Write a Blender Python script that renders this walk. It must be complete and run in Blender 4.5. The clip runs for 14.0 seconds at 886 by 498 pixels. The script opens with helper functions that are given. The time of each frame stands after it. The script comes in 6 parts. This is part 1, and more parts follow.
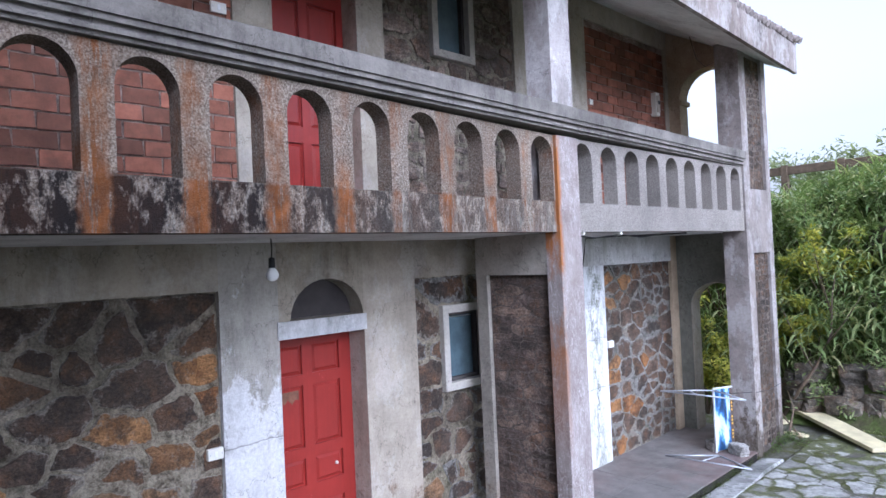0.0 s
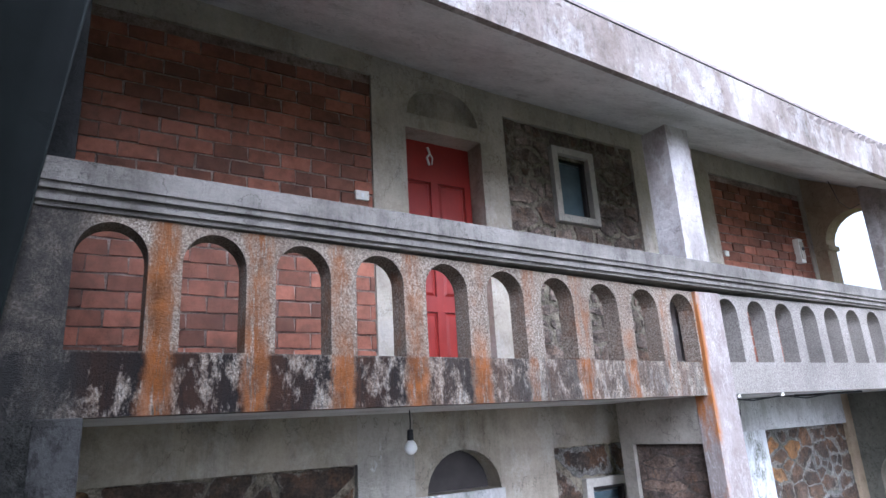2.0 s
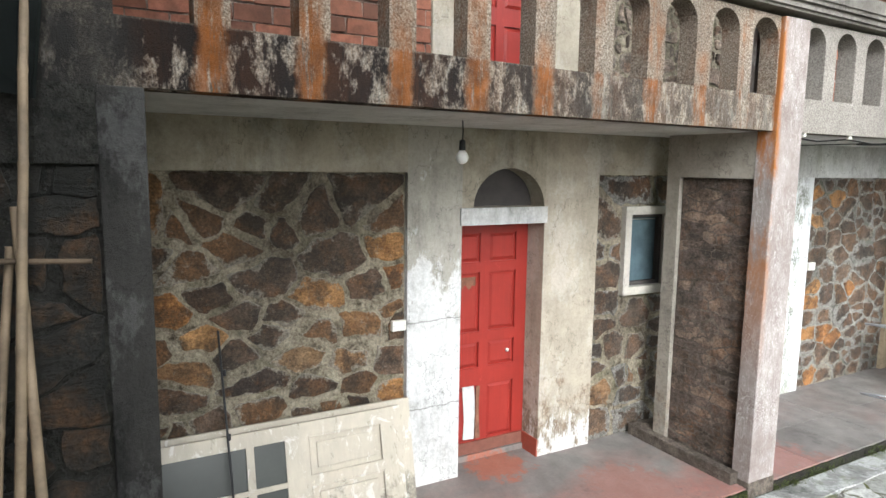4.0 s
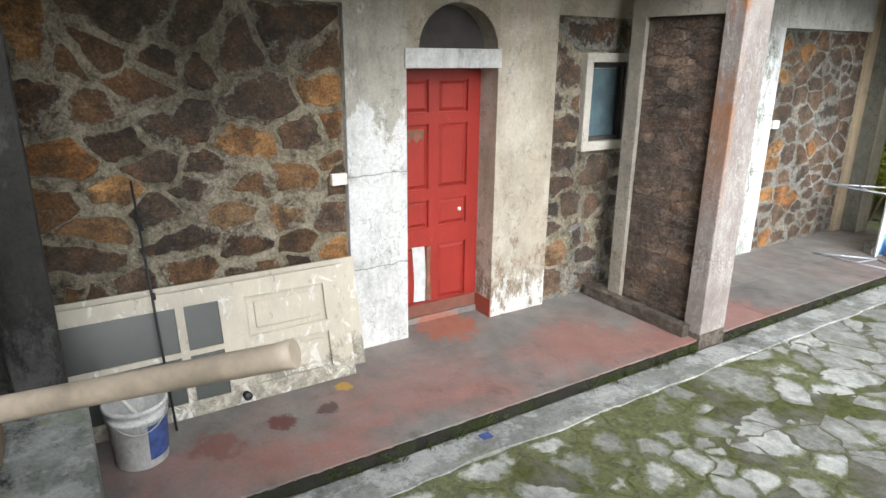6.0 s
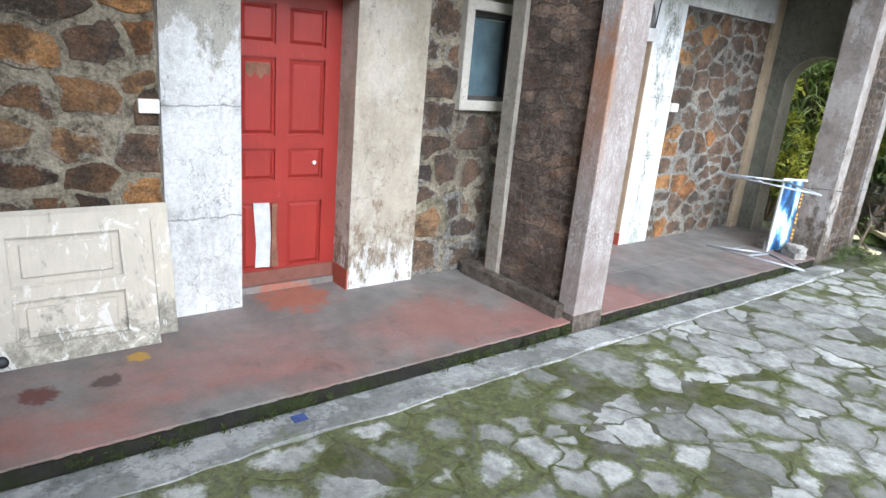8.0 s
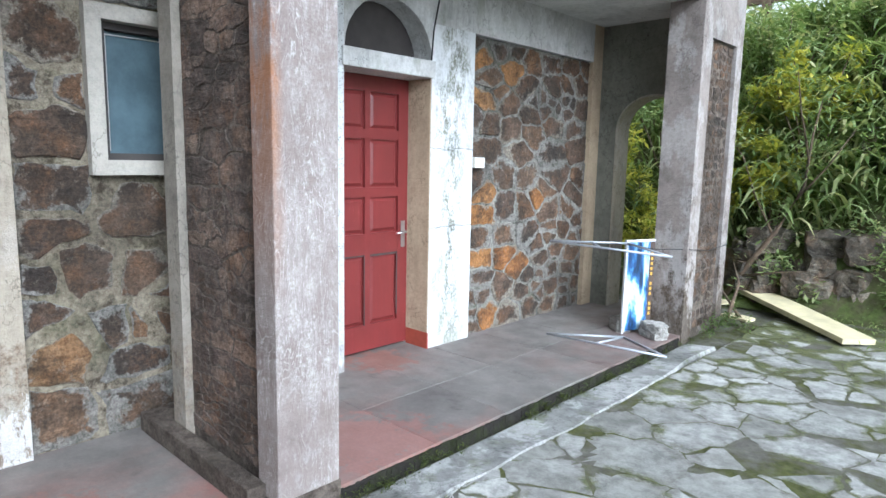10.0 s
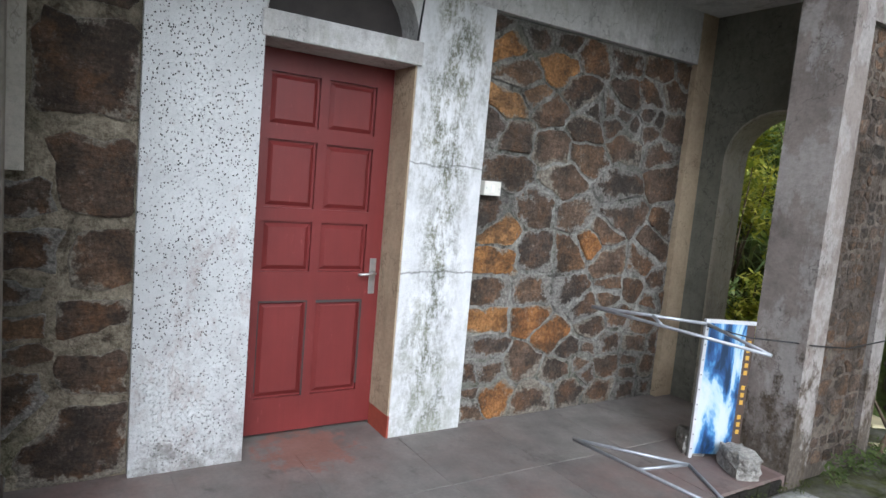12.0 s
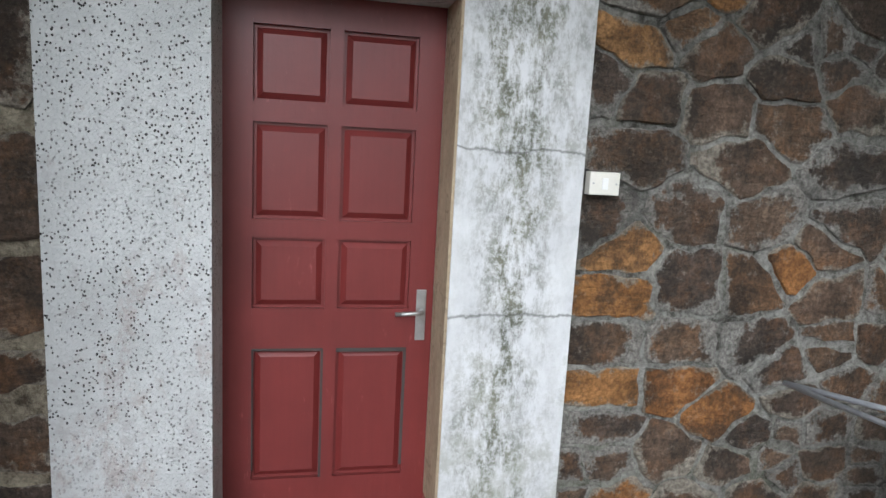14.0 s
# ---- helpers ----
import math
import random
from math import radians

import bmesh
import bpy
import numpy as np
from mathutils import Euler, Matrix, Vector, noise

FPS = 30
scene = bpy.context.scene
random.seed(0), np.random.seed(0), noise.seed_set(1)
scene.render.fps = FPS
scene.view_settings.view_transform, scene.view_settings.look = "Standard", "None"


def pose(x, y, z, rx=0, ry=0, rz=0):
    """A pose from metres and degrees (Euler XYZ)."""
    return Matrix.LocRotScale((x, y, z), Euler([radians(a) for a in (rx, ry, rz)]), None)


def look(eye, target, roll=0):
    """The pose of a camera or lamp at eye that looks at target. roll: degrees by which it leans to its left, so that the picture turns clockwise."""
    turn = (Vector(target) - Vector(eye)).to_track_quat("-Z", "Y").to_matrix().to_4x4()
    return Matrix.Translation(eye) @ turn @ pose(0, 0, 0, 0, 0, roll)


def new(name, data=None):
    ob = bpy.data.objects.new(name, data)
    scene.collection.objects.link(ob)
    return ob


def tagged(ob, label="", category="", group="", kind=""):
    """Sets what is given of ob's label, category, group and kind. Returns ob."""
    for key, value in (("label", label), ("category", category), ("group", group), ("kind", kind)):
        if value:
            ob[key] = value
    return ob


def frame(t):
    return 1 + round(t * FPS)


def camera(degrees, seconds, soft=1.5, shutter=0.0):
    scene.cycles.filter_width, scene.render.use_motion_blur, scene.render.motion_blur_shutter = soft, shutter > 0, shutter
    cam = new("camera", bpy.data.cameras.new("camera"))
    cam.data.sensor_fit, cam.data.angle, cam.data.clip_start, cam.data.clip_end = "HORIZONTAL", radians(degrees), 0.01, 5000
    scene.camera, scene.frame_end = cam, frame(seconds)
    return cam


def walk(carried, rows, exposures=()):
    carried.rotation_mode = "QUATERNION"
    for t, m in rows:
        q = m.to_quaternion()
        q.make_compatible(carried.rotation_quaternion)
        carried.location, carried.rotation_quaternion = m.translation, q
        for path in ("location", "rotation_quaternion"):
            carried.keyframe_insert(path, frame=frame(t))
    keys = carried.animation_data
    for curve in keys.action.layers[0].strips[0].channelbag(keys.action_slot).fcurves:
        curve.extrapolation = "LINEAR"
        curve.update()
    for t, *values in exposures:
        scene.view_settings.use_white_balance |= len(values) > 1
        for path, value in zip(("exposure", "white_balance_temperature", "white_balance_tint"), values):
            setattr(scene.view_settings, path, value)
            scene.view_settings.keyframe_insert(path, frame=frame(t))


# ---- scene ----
cam = camera(70.4, 14.0)
PATH = [
    (0, (4.467, -2.418, 2.679), (3.012, -1.046, 2.71), -2.6),
    (0.5, (4.485, -2.428, 2.715), (2.94, -1.17, 2.888), -2.6),
    (1, (4.444, -2.449, 2.745), (2.839, -1.287, 3.022), -3.1),
    (1.5, (4.416, -2.458, 2.733), (2.79, -1.369, 3.146), -3.4),
    (2, (4.44, -2.475, 2.742), (2.82, -1.436, 3.287), -3.4),
    (2.5, (4.5, -2.508, 2.726), (2.799, -1.538, 3.137), -1.6),
    (3, (4.372, -2.522, 2.654), (2.623, -1.558, 2.763), -0.4),
    (3.5, (4.307, -2.5, 2.617), (2.533, -1.584, 2.498), 0.9),
    (3.7, (4.295, -2.508, 2.591), (2.531, -1.584, 2.407), 0.9),
    (5.8, (4.112, -2.259, 2.265), (2.485, -1.234, 1.715), 0.5),
    (6, (4.088, -2.232, 2.207), (2.469, -1.22, 1.611), 0.6),
    (6.5, (4.071, -2.103, 2.109), (2.474, -1.07, 1.491), 2.2),
    (7, (4.044, -1.884, 1.958), (2.503, -0.743, 1.39), 4.3),
    (7.5, (4.047, -1.704, 1.849), (2.517, -0.519, 1.344), 3.9),
    (8, (3.986, -1.44, 1.757), (2.486, -0.25, 1.181), 5.2),
    (8.5, (3.818, -1.12, 1.67), (2.294, 0.066, 1.147), 2.0),
    (9, (3.772, -0.554, 1.518), (2.36, 0.834, 1.233), 1.5),
    (9.2, (3.654, -0.315, 1.493), (2.336, 1.163, 1.209), 2.0),
    (11.3, (3.279, 1.955, 1.552), (1.672, 3.118, 1.297), 0.8),
    (11.5, (3.21, 2.067, 1.564), (1.563, 3.173, 1.314), 1.6),
    (12, (3.069, 2.468, 1.489), (1.383, 3.523, 1.278), 5.1),
    (12.5, (2.914, 2.883, 1.521), (1.147, 3.791, 1.289), 3.8),
    (13, (2.66, 3.155, 1.568), (0.806, 3.838, 1.256), 2.3),
    (13.5, (2.398, 3.434, 1.577), (0.488, 3.928, 1.251), 3.0),
    (14, (2.194, 3.636, 1.567), (0.259, 4.039, 1.258), 3.1),
]
EXPOSURES = [(0, 0.35, 5100, 19), (1.5, 0.65, 5100, 18), (2, 0.75, 5150, 17), (2.5, 0.5, 5350, 15), (3.5, 0.75, 6000, 7), (6.5, 0.58, 6100, 7), (7.5, 0.6, 5750, 7), (8.5, 0.6, 5500, 9), (9.2, 0.7, 5350, 6), (11.5, -0.05, 5650, 10), (14, -0.42, 5900, 9)]
walk(cam, [(t, look(eye, target, roll)) for t, eye, target, roll in PATH], EXPOSURES)

# ---- world, sun and exposure ----
SUN_EL, SUN_AZ = 33.0, -20.0
world = bpy.data.worlds.new("world")
scene.world = world
world.use_nodes = True
wn, wl = world.node_tree.nodes, world.node_tree.links
bg = wn["Background"]
sky = wn.new("ShaderNodeTexSky")
sky.sky_type, sky.sun_disc = "NISHITA", False
sky.sun_elevation, sky.sun_rotation = radians(SUN_EL), radians(90 - SUN_AZ)
sky.dust_density, sky.air_density = 4.0, 1.5
cloud = wn.new("ShaderNodeHueSaturation")
cloud.inputs["Saturation"].default_value = 0.12
cloud.inputs["Value"].default_value = 1.65
wl.new(sky.outputs[0], cloud.inputs["Color"])
wl.new(cloud.outputs[0], bg.inputs[0])
bg.inputs[1].default_value = 0.15
sun = new("sun", bpy.data.lights.new("sun", "SUN"))
sun.data.energy, sun.data.angle, sun.data.color = 1.35, radians(40), (1.0, 0.98, 0.96)
a, e = radians(SUN_AZ), radians(SUN_EL)
sun.matrix_world = look((40 * math.cos(a) * math.cos(e), 40 * math.sin(a) * math.cos(e), 40 * math.sin(e)), (0, 0, 0))


# ---- materials ----
class Nodes:
    """A small builder of node materials."""

    def __init__(self, name):
        self.mat = bpy.data.materials.new(name)
        self.mat.use_nodes = True
        self.n, self.l = self.mat.node_tree.nodes, self.mat.node_tree.links
        self.bsdf = self.n["Principled BSDF"]
        self.pos = self.n.new("ShaderNodeNewGeometry").outputs["Position"]

    def put(self, socket, value):
        if isinstance(value, bpy.types.NodeSocket):
            self.l.new(value, socket)
        else:
            socket.default_value = value

    def mapped(self, scale, at=(0, 0, 0)):
        m = self.n.new("ShaderNodeMapping")
        self.l.new(self.pos, m.inputs["Vector"])
        m.inputs["Scale"].default_value = scale
        m.inputs["Location"].default_value = at
        return m.outputs[0]

    def noise(self, scale, detail=4.0, rough=0.55, vec=None, distort=0.0):
        t = self.n.new("ShaderNodeTexNoise")
        self.l.new(self.pos if vec is None else vec, t.inputs["Vector"])
        t.inputs["Scale"].default_value, t.inputs["Detail"].default_value = scale, detail
        t.inputs["Roughness"].default_value, t.inputs["Distortion"].default_value = rough, distort
        return t.outputs["Fac"]

    def cells(self, scale, vec=None):
        t = self.n.new("ShaderNodeTexVoronoi")
        self.l.new(self.pos if vec is None else vec, t.inputs["Vector"])
        t.inputs["Scale"].default_value = scale
        return t.outputs["Distance"]

    def steps(self, fac, stops):
        top = max(1.0, max(p for p, _ in stops))
        if top > 1.0:
            fac, stops = self.math("DIVIDE", fac, top), [(p / top, c) for p, c in stops]
        r = self.n.new("ShaderNodeValToRGB")
        ramp = r.color_ramp
        while len(ramp.elements) < len(stops):
            ramp.elements.new(0.5)
        for el, (p, c) in zip(ramp.elements, stops):
            el.position, el.color = p, (*c, 1) if isinstance(c, tuple) else (c, c, c, 1)
        self.l.new(fac, r.inputs[0])
        return r.outputs[0]

    def math(self, op, a, b=0.0, clamp=False):
        m = self.n.new("ShaderNodeMath")
        m.operation, m.use_clamp = op, clamp
        self.put(m.inputs[0], a), self.put(m.inputs[1], b)
        return m.outputs[0]

    def mix(self, fac, a, b, kind="MIX"):
        m = self.n.new("ShaderNodeMix")
        m.data_type, m.blend_type = "RGBA", kind
        self.put(m.inputs["Factor"], fac)
        for s, v in ((m.inputs[6], a), (m.inputs[7], b)):
            self.put(s, (*v, 1) if isinstance(v, tuple) else v)
        return m.outputs[2]

    def axis(self, which):
        s = self.n.new("ShaderNodeSeparateXYZ")
        self.l.new(self.pos, s.inputs[0])
        return s.outputs["XYZ".index(which)]

    def random(self):
        return self.n.new("ShaderNodeObjectInfo").outputs["Random"]

    def island(self):
        return self.n.new("ShaderNodeNewGeometry").outputs["Random Per Island"]

    def done(self, colour, rough=0.85, height=None, strength=0.4, distance=0.02, metal=0.0, gloss=0.5):
        b = self.bsdf.inputs
        self.put(b["Base Color"], (*colour, 1) if isinstance(colour, tuple) else colour)
        self.put(b["Roughness"], rough)
        b["Metallic"].default_value = metal
        b["Specular IOR Level"].default_value = gloss
        if height is not None:
            bump = self.n.new("ShaderNodeBump")
            bump.inputs["Strength"].default_value, bump.inputs["Distance"].default_value = strength, distance
            self.l.new(height, bump.inputs["Height"])
            self.l.new(bump.outputs[0], b["Normal"])
        return self.mat


def plain(name, colour, rough=0.6, vary=0.25, scale=14.0, metal=0.0, bump=0.15):
    m = Nodes(name)
    f = m.noise(scale, 6, 0.65)
    dark, light = tuple(c * (1 - vary) for c in colour), tuple(min(1, c * (1 + vary)) for c in colour)
    col = m.steps(f, [(0.25, dark), (0.75, light)])
    return m.done(col, rough, m.noise(scale * 6, 4), bump, 0.004, metal)


def plaster(name, light, dark, mould=0.5, white=0.0, damp=0.0, moss=0.0, lime_top=None, cracks=(), salty=0.8, soil=1.0):
    """Old lime plaster: blotches, rain streaks, flaking limewash, fine pitting; damp: brown stains that rise from the floor."""
    m = Nodes(name)
    col = m.steps(m.noise(1.7, 8, 0.70), [(0.38, dark), (0.56, light)])
    fine = m.noise(34, 6, 0.78)
    col = m.mix(0.3, col, m.steps(fine, [(0.34, tuple(c * 0.5 for c in light)), (0.52, light), (0.66, tuple(min(1, c * 1.15) for c in light))]))
    if white:
        peel = m.math("ADD", m.noise(2.6, 9, 0.74, m.mapped((1, 1, 0.6), (1, 2, 5))), m.math("MULTIPLY", m.math("SUBTRACT", lime_top or 0.0, m.axis("Z")), 0.22 if lime_top else 0.0))
        edge = m.steps(peel, [(0.49, 0.0), (0.54, 1.0)])
        col = m.mix(m.math("MULTIPLY", edge, white), col, m.steps(fine, [(0.35, (0.58, 0.57, 0.55)), (0.6, (0.78, 0.78, 0.77))]))
    if damp:
        low = m.math("MULTIPLY", m.math("SUBTRACT", 0.75, m.axis("Z")), 0.26)
        wet = m.steps(m.math("ADD", m.noise(7, 9, 0.78, m.mapped((1, 1, 0.7), (3, 1, 2))), low), [(0.56, 0.0), (0.66, 1.0)])
        col = m.mix(m.math("MULTIPLY", wet, damp), col, m.steps(fine, [(0.35, (0.13 * soil, 0.095 * soil, 0.065 * soil)), (0.62, (0.34 * soil, 0.27 * soil, 0.20 * soil))]))
        salt = m.steps(m.math("ADD", m.noise(9, 9, 0.8, m.mapped((1, 1, 0.4), (8, 3, 1))), m.math("MULTIPLY", m.math("SUBTRACT", 0.45, m.axis("Z")), 0.35)), [(0.57, 0.0), (0.62, 1.0)])
        col = m.mix(m.math("MULTIPLY", salt, salty), col, (0.72, 0.71, 0.68))
    streak = m.steps(m.noise(1.0, 8, 0.74, m.mapped((5, 5, 0.8))), [(0.40, 0.0), (0.66, 1.0)])
    blot = m.steps(m.noise(2.1, 8, 0.72, m.mapped((1, 1, 1), (3, 7, 1))), [(0.42, 0.0), (0.62, 1.0)])
    grit = m.steps(m.noise(22, 7, 0.8, m.mapped((1, 1, 0.5), (2, 2, 2))), [(0.36, 0.35), (0.60, 1.0)])
    col = m.mix(m.math("MULTIPLY", m.math("MULTIPLY", m.math("MULTIPLY", streak, blot), grit), mould * 1.25, True), col, tuple(c * 0.30 for c in dark))
    if moss:
        g = m.steps(m.noise(5, 8, 0.75, m.mapped((1, 1, 0.5), (6, 6, 1))), [(0.54, 0.0), (0.64, 1.0)])
        col = m.mix(m.math("MULTIPLY", g, moss), col, (0.17, 0.19, 0.10))
    for h in cracks:
        line = m.math("ABSOLUTE", m.math("SUBTRACT", m.math("SUBTRACT", m.axis("Z"), h), m.math("MULTIPLY", m.math("SUBTRACT", m.noise(4, 6, 0.7), 0.5), 0.10)))
        col = m.mix(m.math("MULTIPLY", m.steps(line, [(0.002, 1.0), (0.006, 0.0)]), 0.7), col, (0.10, 0.09, 0.08))
        halo = m.math("MULTIPLY", m.steps(line, [(0.0, 1.0), (0.09, 0.0)]), m.steps(m.noise(6, 7, 0.75), [(0.5, 0.0), (0.62, 1.0)]))
        col = m.mix(m.math("MULTIPLY", halo, 0.6), col, (0.17, 0.16, 0.14))
    crack = m.math("ABSOLUTE", m.math("SUBTRACT", m.noise(1.3, 6, 0.62, m.mapped((1, 1, 0.8), (0, 4, 7))), 0.5))
    col = m.mix(m.math("MULTIPLY", m.steps(crack, [(0.0, 1.0), (0.004, 0.0)]), 0.55), col, tuple(c * 0.3 for c in dark))
    h = m.math("ADD", m.noise(55, 6, 0.75), m.math("MULTIPLY", m.noise(7, 5), 1.8))
    return m.done(col, 0.92, h, 0.8, 0.014, gloss=0.2)


PLASTER = plaster("old_plaster", (0.42, 0.37, 0.29), (0.26, 0.23, 0.18), 0.65, 0.12)
PILASTER_A = plaster("limewashed_pilaster", (0.46, 0.43, 0.375), (0.31, 0.29, 0.25), 0.6, 0.9, 0.15, 0.0, 1.95, (1.36, 0.66))
PILASTER_B = plaster("cream_pilaster", (0.45, 0.395, 0.315), (0.32, 0.28, 0.22), 0.5, 0.15, 1.0)
PLASTER_PLAIN = plaster("grey_plaster", (0.36, 0.325, 0.275), (0.22, 0.20, 0.17), 0.6, 0.0, 0.6, salty=0.1)
PLASTER_WHITE = plaster("whitewashed_plaster", (0.64, 0.635, 0.62), (0.42, 0.41, 0.385), 0.65, 0.5, 0.0, 0.3)
PLASTER_CREAM = plaster("cream_plaster", (0.50, 0.45, 0.36), (0.36, 0.31, 0.24), 0.5, 0.15)
PLASTER_OCHRE = plaster("ochre_plaster", (0.52, 0.42, 0.29), (0.38, 0.29, 0.20), 0.4)
# Corner column plaster, near-black because the left side's shade is in its colour.
PLASTER_SHADED = plaster("shaded_grey_plaster", (0.05, 0.047, 0.043), (0.02, 0.019, 0.018), 0.7, 0.06)
PLASTER_BROWN = plaster("grey_green_plaster", (0.25, 0.25, 0.21), (0.14, 0.14, 0.115), 0.6)
# Plaster of the left-hand walls, darkened to stand for their shade.
PLASTER_DEEP_SHADE = plaster("deep_shade_plaster", (0.032, 0.032, 0.031), (0.016, 0.016, 0.016), 0.6)
CEILING_MAT = plaster("limewashed_ceiling", (0.72, 0.72, 0.70), (0.56, 0.56, 0.54), 0.5)
CONCRETE_COL = plaster("pillar_plaster", (0.42, 0.385, 0.36), (0.27, 0.24, 0.22), 0.6, 0.3)


def pillar_face():
    """Brown render brushed with white lime in loose strokes, a rust run along one edge."""
    m = Nodes("brushed_pillar")
    fine = m.noise(60, 5, 0.75)
    col = m.steps(m.noise(2.5, 8, 0.7), [(0.3, (0.19, 0.15, 0.135)), (0.65, (0.33, 0.285, 0.265))])
    curl = m.noise(1.0, 3, 0.55, m.mapped((6, 9, 2.0), (3, 1, 2)), 1.3)
    stroke = m.math("ABSOLUTE", m.math("SUBTRACT", m.math("FRACT", m.math("MULTIPLY", curl, 13.0)), 0.5))
    upright = m.math("MAXIMUM", m.steps(stroke, [(0.02, 1.0), (0.13, 0.0)]), m.steps(m.noise(15, 8, 0.8, m.mapped((1, 1, 0.55), (2, 4, 1))), [(0.46, 0.0), (0.60, 0.75)]))
    lean = m.n.new("ShaderNodeMapping")
    m.l.new(m.pos, lean.inputs["Vector"])
    lean.inputs["Rotation"].default_value, lean.inputs["Scale"].default_value = (radians(38), 0, 0), (20, 38, 3.2)
    slant = m.steps(m.noise(1.0, 6, 0.7, lean.outputs[0]), [(0.55, 0.0), (0.66, 1.0)])
    scrub = m.steps(m.noise(3.4, 8, 0.75, m.mapped((1, 1, 0.5), (5, 1, 3))), [(0.38, 0.05), (0.58, 1.0)])
    worn = m.steps(m.noise(48, 6, 0.8), [(0.36, 0.1), (0.56, 1.0)])
    brush = m.math("MULTIPLY", m.math("MULTIPLY", m.math("MAXIMUM", upright, m.math("MULTIPLY", slant, 0.9)), scrub), worn)
    col = m.mix(m.math("MULTIPLY", brush, 0.85), col, m.steps(fine, [(0.35, (0.42, 0.39, 0.37)), (0.6, (0.66, 0.63, 0.61))]))
    edge = m.steps(m.math("ABSOLUTE", m.math("SUBTRACT", m.axis("Y"), m.math("ADD", 1.97, m.math("MULTIPLY", m.noise(2.5, 5, 0.6), 0.07)))), [(0.008, 1.0), (0.05, 0.0)])
    run = m.steps(m.noise(1.0, 6, 0.7, m.mapped((3, 3, 1.1), (7, 7, 0.2))), [(0.44, 0.0), (0.56, 1.0)])
    high = m.math("MULTIPLY", m.math("SUBTRACT", m.axis("Z"), 0.9), 0.8, True)
    col = m.mix(m.math("MULTIPLY", m.math("MULTIPLY", edge, run), m.math("MULTIPLY", high, 0.95), True), col, (0.34, 0.125, 0.03))
    return m.done(col, 0.92, m.math("ADD", fine, m.math("MULTIPLY", m.noise(9, 6, 0.7), 1.2)), 0.8, 0.012, gloss=0.2)


PILLAR = pillar_face()


def dripped():
    """Whitewash with a broad run of grey-green mould down its middle and settlement cracks."""
    m = Nodes("mouldy_whitewash")
    fine = m.noise(42, 6, 0.8)
    col = m.steps(m.noise(3, 8, 0.7), [(0.3, (0.58, 0.59, 0.595)), (0.6, (0.76, 0.77, 0.775))])
    mid = m.math("ABSOLUTE", m.math("SUBTRACT", m.math("SUBTRACT", m.axis("Y"), 4.35), m.math("MULTIPLY", m.math("SUBTRACT", m.noise(1.6, 6, 0.65, m.mapped((1, 1, 0.8), (2, 0, 1))), 0.5), 0.7)))
    band = m.steps(mid, [(0.04, 1.0), (0.13, 0.55), (0.24, 0.12)])
    run = m.steps(m.noise(1.0, 9, 0.8, m.mapped((13, 13, 5.5), (1, 1, 4))), [(0.42, 0.0), (0.56, 1.0)])
    grit = m.steps(fine, [(0.42, 0.3), (0.53, 1.0)])
    fac = m.math("MULTIPLY", m.math("MULTIPLY", band, run), grit)
    col = m.mix(m.math("MULTIPLY", fac, 1.15, True), col, m.steps(m.noise(6, 5), [(0.35, (0.13, 0.135, 0.105)), (0.65, (0.25, 0.25, 0.19))]))
    for h in (1.58, 0.97):
        line = m.math("ABSOLUTE", m.math("SUBTRACT", m.math("SUBTRACT", m.axis("Z"), h), m.math("MULTIPLY", m.math("SUBTRACT", m.noise(5, 6, 0.7), 0.5), 0.09)))
        col = m.mix(m.math("MULTIPLY", m.steps(line, [(0.002, 1.0), (0.006, 0.0)]), 0.7), col, (0.09, 0.09, 0.08))
    low = m.steps(m.math("ADD", m.noise(6, 8, 0.8), m.math("MULTIPLY", m.math("SUBTRACT", 0.7, m.axis("Z")), 0.2)), [(0.54, 0.0), (0.66, 1.0)])
    col = m.mix(m.math("MULTIPLY", low, 0.55), col, (0.30, 0.31, 0.26))
    return m.done(col, 0.92, m.math("ADD", fine, m.noise(9, 5)), 0.7, 0.012, gloss=0.2)


DRIPPED = dripped()


